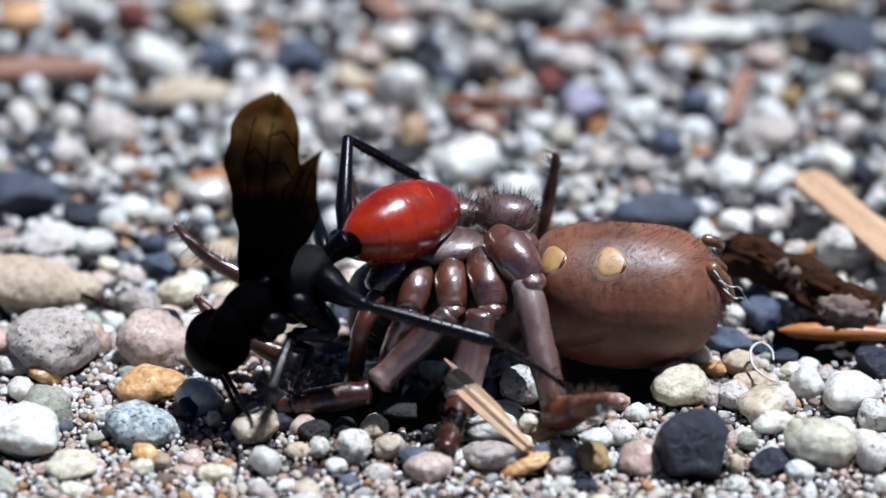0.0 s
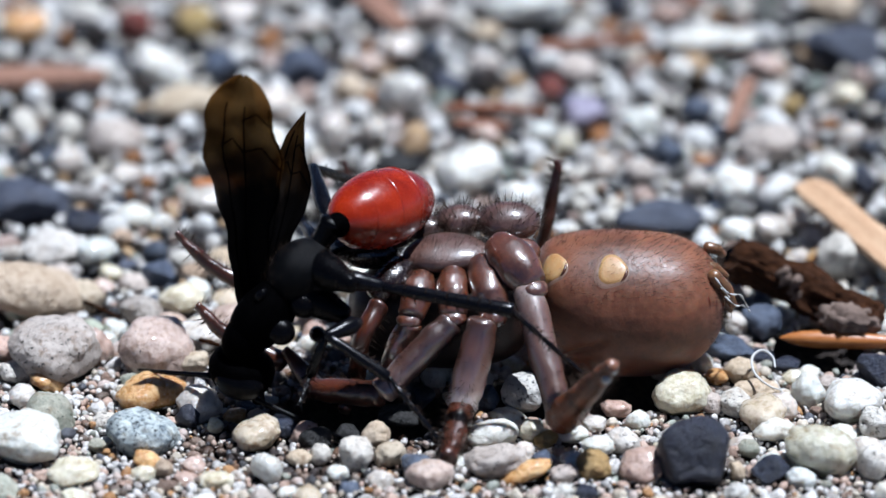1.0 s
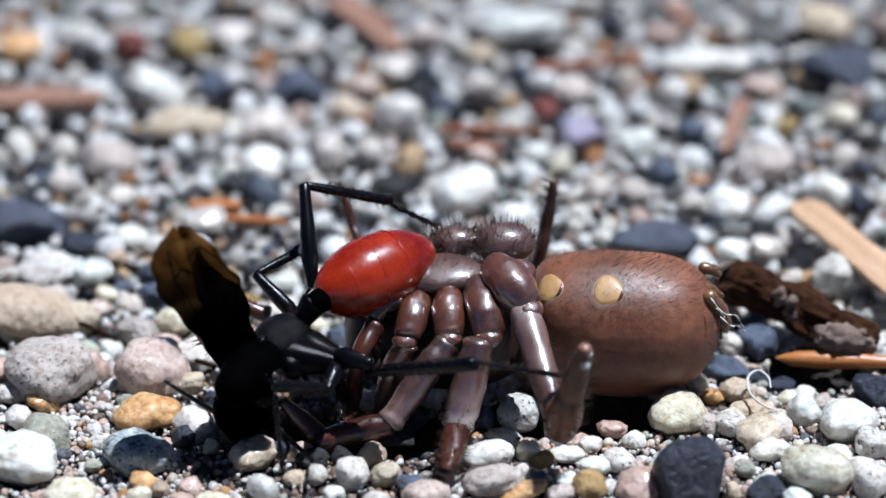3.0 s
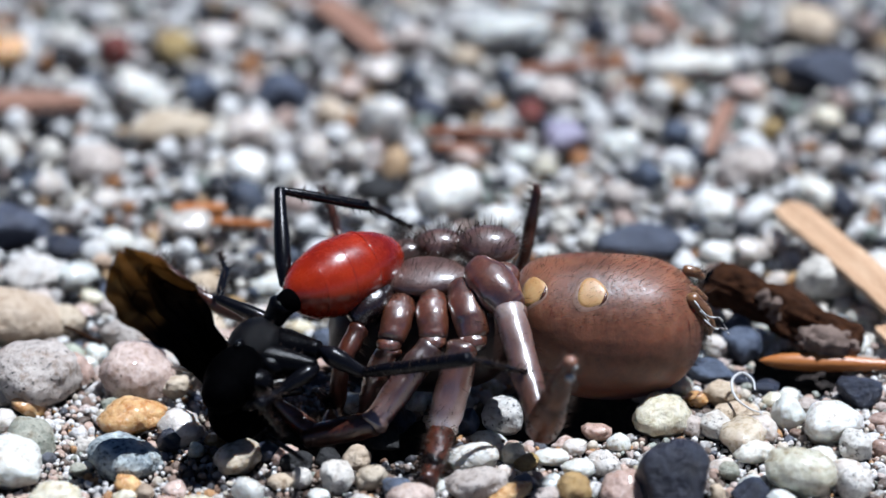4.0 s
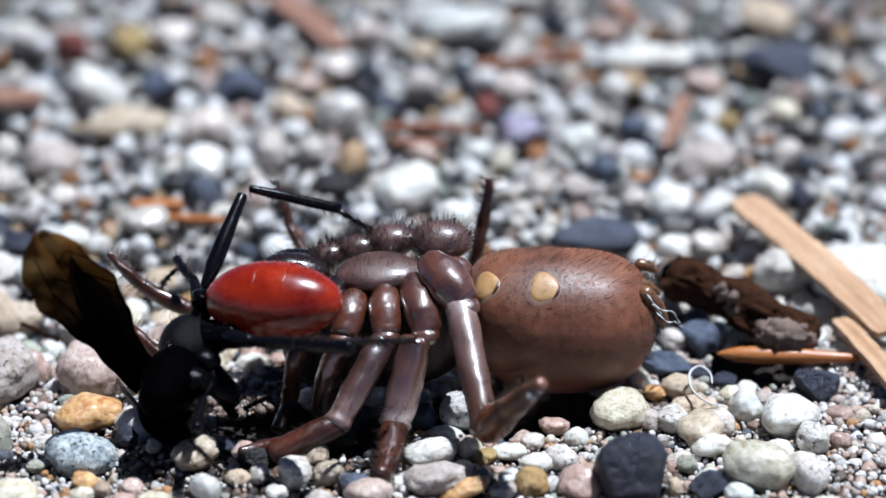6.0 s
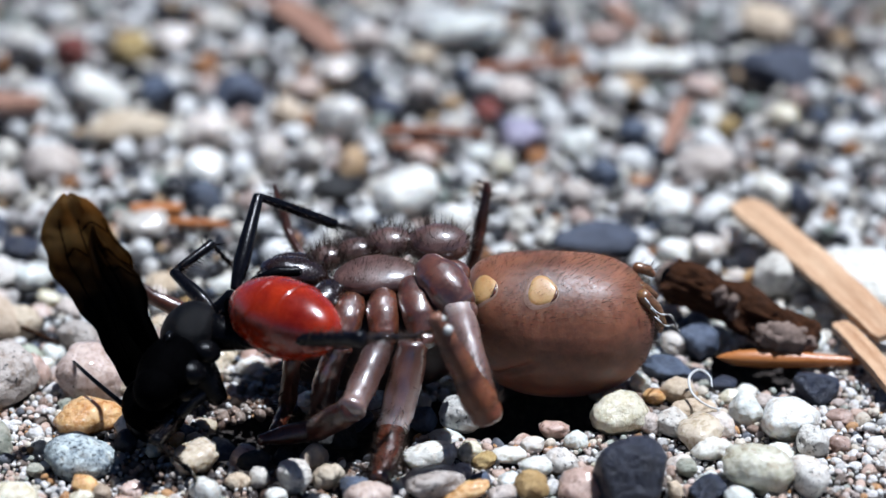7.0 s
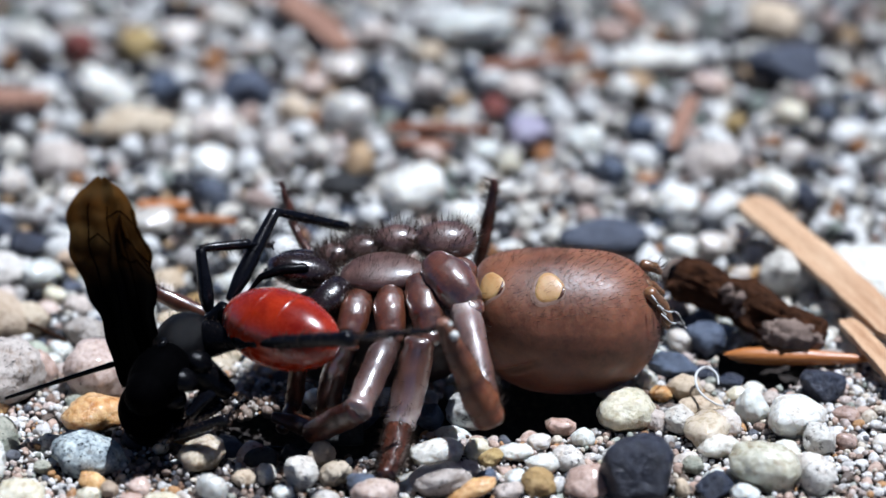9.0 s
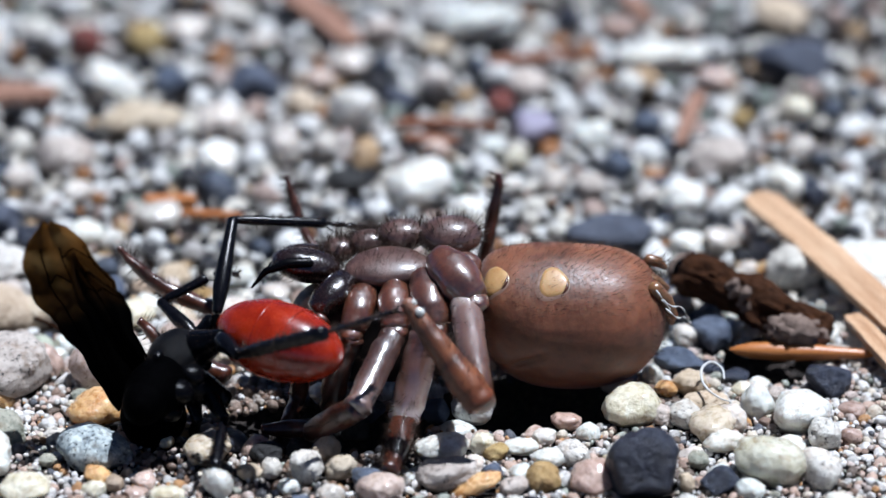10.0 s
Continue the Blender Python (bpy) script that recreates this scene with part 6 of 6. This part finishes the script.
ANTENNA_B_TIP = [(0, -12.74, -28.84, 0.45), (0.5, -16.92, -21.97, 0.45), (1, -19.6, -23.01, 0.83), (1.5, -17.98, -21.43, 4.46), (2, -17.65, -27, 0.45), (2.5, -15.9, -24.61, 0.45), (4, -16.22, -21.88, 2.22), (4.5, -15.75, -23.04, 0.45), (5, -16.22, -22.09, 0.45), (5.5, -15.54, -23.48, 0.45), (5.7, -16.52, -22.09, 0.65), (7, -19.81, -21.64, 2.54), (7.5, -23.37, -24.52, 4.12), (8, -19.79, -22.05, 0.45), (8.5, -19.52, -21.5, 0.45), (9, -24.04, -27.46, 2.7), (9.5, -18.7, -22.77, 0.45), (10, -14.28, -22.69, 0.45)]
WING_A_ROOT = [(0, -11.51, -26.8, 6.68), (0.5, -11.66, -26.8, 8.31), (1, -11.71, -26.8, 7.18), (1.5, -11.89, -26.8, 4.55), (2, -12.05, -26.8, 3.42), (2.5, -12.18, -26.8, 3.69), (4, -12.62, -26.8, 3.92), (4.5, -15.14, -26.8, 3.03), (5, -14.29, -26.8, 2.6), (5.5, -12.49, -26.8, 2.9), (5.7, -14.59, -26.80, 3.10), (7, -14.89, -26.8, 3.51), (7.5, -14.95, -26.8, 3.01), (8, -15.18, -26.8, 2.81), (8.5, -15.59, -26.8, 3), (9, -15.71, -26.8, 3.3), (9.5, -16.69, -26.8, 2.3), (10, -16.49, -26.8, 1.45)]
WING_A_TIP = [(0, -9.98, -28.48, 21.71), (0.5, -11.46, -24.02, 23.25), (1, -12.18, -25.52, 22.32), (1.5, -14.29, -28.41, 19.47), (2, -16.18, -31.24, 17.36), (2.5, -15.28, -33.52, 16.97), (4, -17.69, -34.4, 16.06), (4.5, -25.21, -31.9, 13.21), (5, -22.62, -33.09, 13.65), (5.5, -14.7, -34.05, 16.08), (5.7, -20.32, -33.09, 15.85), (7, -18.76, -29.92, 17.87), (7.5, -16.75, -31.11, 17.47), (8, -19.79, -31.8, 16.41), (8.5, -20.49, -30.73, 16.85), (9, -17.22, -28.91, 18.28), (9.5, -21.6, -29.21, 16.48), (10, -20.81, -30.44, 15.56)]
WING_B_ROOT = [(0, -10.58, -27.2, 7.86), (0.5, -10.64, -27.2, 9.09), (1, -10.76, -27.2, 7.97), (1.5, -11.03, -27.2, 5.35), (2, -11.3, -27.2, 4.42), (2.5, -11.21, -27.2, 4.89), (4, -11.96, -27.2, 5.32), (4.5, -14.88, -27.2, 4.63), (5, -14.23, -27.2, 3.61), (5.5, -11.52, -27.2, 4.7), (5.7, -14.53, -27.20, 4.11), (7, -13.74, -27.2, 5.3), (7.5, -13.69, -27.2, 4.8), (8, -14.2, -27.2, 4.61), (8.5, -14.61, -27.2, 4.8), (9, -14.55, -27.2, 5.09), (9.5, -15.69, -27.2, 4.31), (10, -15.4, -27.2, 3.86)]
WING_B_TIP = [(0, -7.13, -30.63, 18.83), (0.5, -7.72, -22.49, 20.07), (1, -8.39, -22.46, 18.89), (1.5, -12.97, -28.79, 17.09), (2, -14.58, -30.98, 15.33), (2.5, -13.9, -32.65, 14.98), (4, -16.04, -33.24, 14.44), (4.5, -21.91, -34.84, 10.65), (5, -20.44, -32.37, 12.49), (5.5, -13.48, -32.93, 13.99), (5.7, -18.44, -32.37, 14.49), (7, -17.08, -30.97, 16.19), (7.5, -15.45, -31.96, 15.67), (8, -18.04, -32.15, 14.84), (8.5, -18.65, -31.42, 15.28), (9, -15.92, -30.64, 16.51), (9.5, -19.66, -30.74, 15.06), (10, -18.97, -31.98, 14.27)]
DRIFT = [(0, 0), (0.5, 0), (1, 0), (1.5, 0), (2, 0), (2.5, 0), (4, -0.04), (4.5, -0.07), (5, -0.15), (5.5, -0.22), (7, -0.44), (7.5, -0.44), (8, -0.44), (8.5, -0.44), (9, -0.44), (9.5, -0.55), (10, -0.51)]
SECOND_HIP = [(0, 0.48, -26.8, 6.13), (0.5, 0.48, -26.8, 6.13), (1, 0.48, -26.8, 6.13), (1.5, 0.48, -26.8, 6.13), (2, 0.48, -26.8, 6.13), (2.5, 0.48, -26.8, 6.13), (4, 0.48, -26.8, 6.13), (4.5, 0.48, -26.8, 6.13), (5, 0.48, -26.8, 6.13), (5.5, 0.48, -26.8, 6.13), (7, 0.48, -26.8, 6.13), (7.5, 0.48, -26.8, 6.13), (8, 0.48, -26.8, 6.13), (8.5, 0.48, -26.8, 6.13), (9, 0.48, -26.8, 6.13), (9.5, 0.48, -26.8, 6.13), (10, 0.48, -26.8, 6.13)]
SECOND_KNEE = [(0, -4.61, -29.16, 1.93), (0.5, -3.8, -28.84, 2.43), (1, -3.93, -28.97, 2.22), (1.5, -3.8, -28.96, 2.21), (2, -3.75, -29.28, 1.63), (2.5, -3.22, -29.24, 1.65), (4, -3.05, -29.51, 2.1), (4.5, -3.39, -29.21, 1.75), (5, -3.02, -30.67, 3.16), (5.5, -2.73, -29.4, 1.38), (7, -1.33, -32.23, 4.43), (7.5, -1.26, -32.22, 4.45), (8, -1.32, -32.21, 4.25), (8.5, -1.36, -32.22, 4.33), (9, -1.42, -32.12, 4.09), (9.5, -1.34, -32.15, 4.59), (10, -1.67, -31.87, 3.75)]
SECOND_ANKLE = [(0, -9.73, -29.76, 1.33), (0.5, -8.27, -27.87, 1.91), (1, -7.98, -26.92, 1.45), (1.5, -7.68, -26.74, 1.11), (2, -7.57, -28.7, 0.8), (2.5, -7.38, -30.21, 0.8), (4, -6.7, -28.7, 0.8), (4.5, -6.59, -31.72, 0.8), (5, -6.59, -29.93, 0.8), (5.5, -5.95, -31.39, 0.8), (7, -3.56, -30.19, 1.99), (7.5, -3.67, -30.23, 1.92), (8, -3.65, -30.21, 1.71), (8.5, -3.8, -30.22, 1.82), (9, -3.93, -30.09, 1.65), (9.5, -3.93, -30.21, 2), (10, -4.27, -29.9, 1.21)]
SECOND_TOE = [(0, -11.07, -27.59, 1.29), (0.5, -10.15, -25.12, 3.09), (1, -10.03, -24.37, 2.96), (1.5, -10.08, -24.33, 2.28), (2, -10.65, -27.09, 1.76), (2.5, -10.45, -29.01, 3.44), (4, -9.61, -27.72, 2.98), (4.5, -9.78, -30.95, 0.8), (5, -9.68, -28.07, 0.83), (5.5, -8.41, -31.2, 0.8), (7, -9.19, -30.91, 1.23), (7.5, -6.35, -27.98, 2.76), (8, -5.64, -28.33, 1.12), (8.5, -6.04, -27.63, 2.96), (9, -6.54, -28.03, 1.46), (9.5, -6.47, -28.6, 0.96), (10, -6.78, -29.11, 0.8)]
HIND_HIP = [(0, 5.28, -26, 8.02), (0.5, 5.24, -26, 8.13), (1, 5.31, -26, 8.07), (1.5, 5.29, -26, 8.13), (2, 5.28, -26, 8.23), (2.5, 5.37, -26, 8.02), (4, 5.39, -26, 8.33), (4.5, 5.15, -26, 8.51), (5, 5.24, -26, 8.1), (5.5, 5.32, -26, 8.13), (7, 5.32, -26, 8.2), (7.5, 5.25, -26, 7.93), (8, 5.33, -26, 8.08), (8.5, 5.24, -26, 8.16), (9, 5.33, -26, 8.04), (9.5, 5.07, -26, 8.13), (10, 5.08, -26, 7.96)]
HIND_KNEE = [(0, 7.18, -31.13, 1.39), (0.5, 7.27, -31.58, 1.91), (1, 7.35, -31.61, 1.88), (1.5, 7.38, -31.49, 1.85), (2, 7.36, -32.93, 3.58), (2.5, 7.51, -32.77, 3.16), (4, 7.38, -32.77, 3.41), (4.5, 6.5, -33.02, 3.73), (5, 6.16, -34.26, 5.9), (5.5, 6.67, -32.33, 2.47), (7, 6.97, -33.69, 4.73), (7.5, 7.05, -33.31, 3.78), (8, 6.72, -33.53, 4.18), (8.5, 6.6, -33.74, 4.67), (9, 6.66, -33.64, 4.33), (9.5, 5.74, -34.37, 6.28), (10, 5.88, -34.13, 5.28)]
HIND_TOE = [(0, 10.04, -36.14, 5.06), (0.5, 10.39, -36.25, 6.27), (1, 10.27, -35.5, 7.71), (1.5, 10.42, -34.71, 8.03), (2, 9.17, -31.92, 10.89), (2.5, 8.61, -34.2, 10.54), (4, 8.87, -36.29, 9.87), (4.5, 4.84, -32.13, 11.09), (5, 2.21, -35.49, 12.27), (5.5, 9.05, -37.72, 5.34), (7, 3.79, -33.99, 11.63), (7.5, 4.17, -35.36, 10.51), (8, 3.7, -33.56, 11.15), (8.5, 2.49, -32.21, 10.88), (9, 3.77, -34.46, 11.31), (9.5, 1.07, -32.93, 12.1), (10, 1.26, -31.39, 10.95)]


def at(rows, t):
    for r in rows:
        if abs(r[0] - t) < 1e-6:
            return Vector(r[1:])


def aim(a, b):
    """The turn that lays x along a to b, with z as far towards the viewer's side as can be."""
    ex = (b - a).normalized()
    hint = Vector((0, -0.9, 0.45))
    ez = (hint - ex * ex.dot(hint)).normalized()
    return Matrix((ex, ez.cross(ex), ez)).transposed().to_4x4()


def span(a_rows, b_rows, origin):
    rows = []
    for r in a_rows:
        t = r[0]
        a, b = at(a_rows, t), at(b_rows, t)
        rows.append((t, Matrix.Translation((a - origin(t)) * MM) @ aim(a, b)))
    return rows


def wasp_origin(t):
    p = at(REAR, t)
    return Vector((p.x, p.y, 0))


def spider_origin(t):
    return SPIDER_AT


def motions():
    walk(spider, [(t, pose((SPIDER_AT.x + d) * MM, SPIDER_AT.y * MM, 0)) for t, d in DRIFT])
    walk(hind_femur, span(HIND_HIP, HIND_KNEE, spider_origin))
    walk(second_femur, span(SECOND_HIP, SECOND_KNEE, spider_origin))
    walk(second_tibia, span(SECOND_KNEE, SECOND_ANKLE, spider_origin))
    walk(second_tarsus, span(SECOND_ANKLE, SECOND_TOE, spider_origin))
    walk(hind_tibia, span(HIND_KNEE, HIND_TOE, spider_origin))
    walk(wasp, [(r[0], Matrix.Translation(wasp_origin(r[0]) * MM)) for r in REAR])
    walk(thorax, span(REAR, NECK, wasp_origin))
    walk(head, span(HEAD, [(r[0], *(at(HEAD, r[0]) * 2 - at(NECK, r[0]))) for r in HEAD], wasp_origin))
    walk(gaster, span(GASTER_BASE, GASTER_TIP, wasp_origin))
    walk(hind_coxa, span(REAR, NEAR_HIND_HIP, wasp_origin))
    walk(mid_coxa, span([(r[0], *at(REAR, r[0]).lerp(at(NECK, r[0]), 0.35)) for r in REAR], NEAR_MID_HIP, wasp_origin))
    walk(petiole, span(REAR, GASTER_BASE, wasp_origin))
    walk(wing_a, span(WING_A_ROOT, WING_A_TIP, wasp_origin))
    walk(wing_b, span(WING_B_ROOT, WING_B_TIP, wasp_origin))
    walk(antenna_a, span(ANTENNA_A_BASE, ANTENNA_A_TIP, wasp_origin))
    walk(antenna_b, span(ANTENNA_B_BASE, ANTENNA_B_TIP, wasp_origin))
    for leg, joints in ((far_hind, (FAR_HIND_HIP, FAR_HIND_KNEE, FAR_HIND_ANKLE, FAR_HIND_TOE)), (near_hind, (NEAR_HIND_HIP, NEAR_HIND_KNEE, NEAR_HIND_ANKLE, NEAR_HIND_TOE)),
                        (near_mid, (NEAR_MID_HIP, NEAR_MID_KNEE, NEAR_MID_ANKLE, NEAR_MID_TOE)), (fore, (FORE_HIP, FORE_KNEE, FORE_ANKLE, FORE_TOE)),
                        (far_mid, (FAR_MID_HIP, FAR_MID_KNEE, FAR_MID_ANKLE, FAR_MID_TOE))):
        for k in range(3):
            walk(leg[k], span(joints[k], joints[k + 1], wasp_origin))
    p, q = Vector((0.16, -30.5, 4.23)), Vector((5.56, -35.67, 1.3))
    lay = Matrix.Translation((p + q) / 2 * MM) @ aim(p, q)
    walk(splinter, [(0, lay), (0.13, lay), (0.23, Matrix.Translation((0.0012, -0.0012, 0.0006)) @ lay),
                    (0.33, Matrix.Translation((0.006, -0.012, 0.0015)) @ lay @ pose(0, 0, 0, 20, 0, -25)),
                    (0.45, pose(0.014, -0.052, 0.0009, 0, 0, -60)), (0.6, pose(0.015, -0.054, 0.0009, 0, 0, -62)), (10, pose(0.015, -0.054, 0.0009, 0, 0, -62))])


motions()
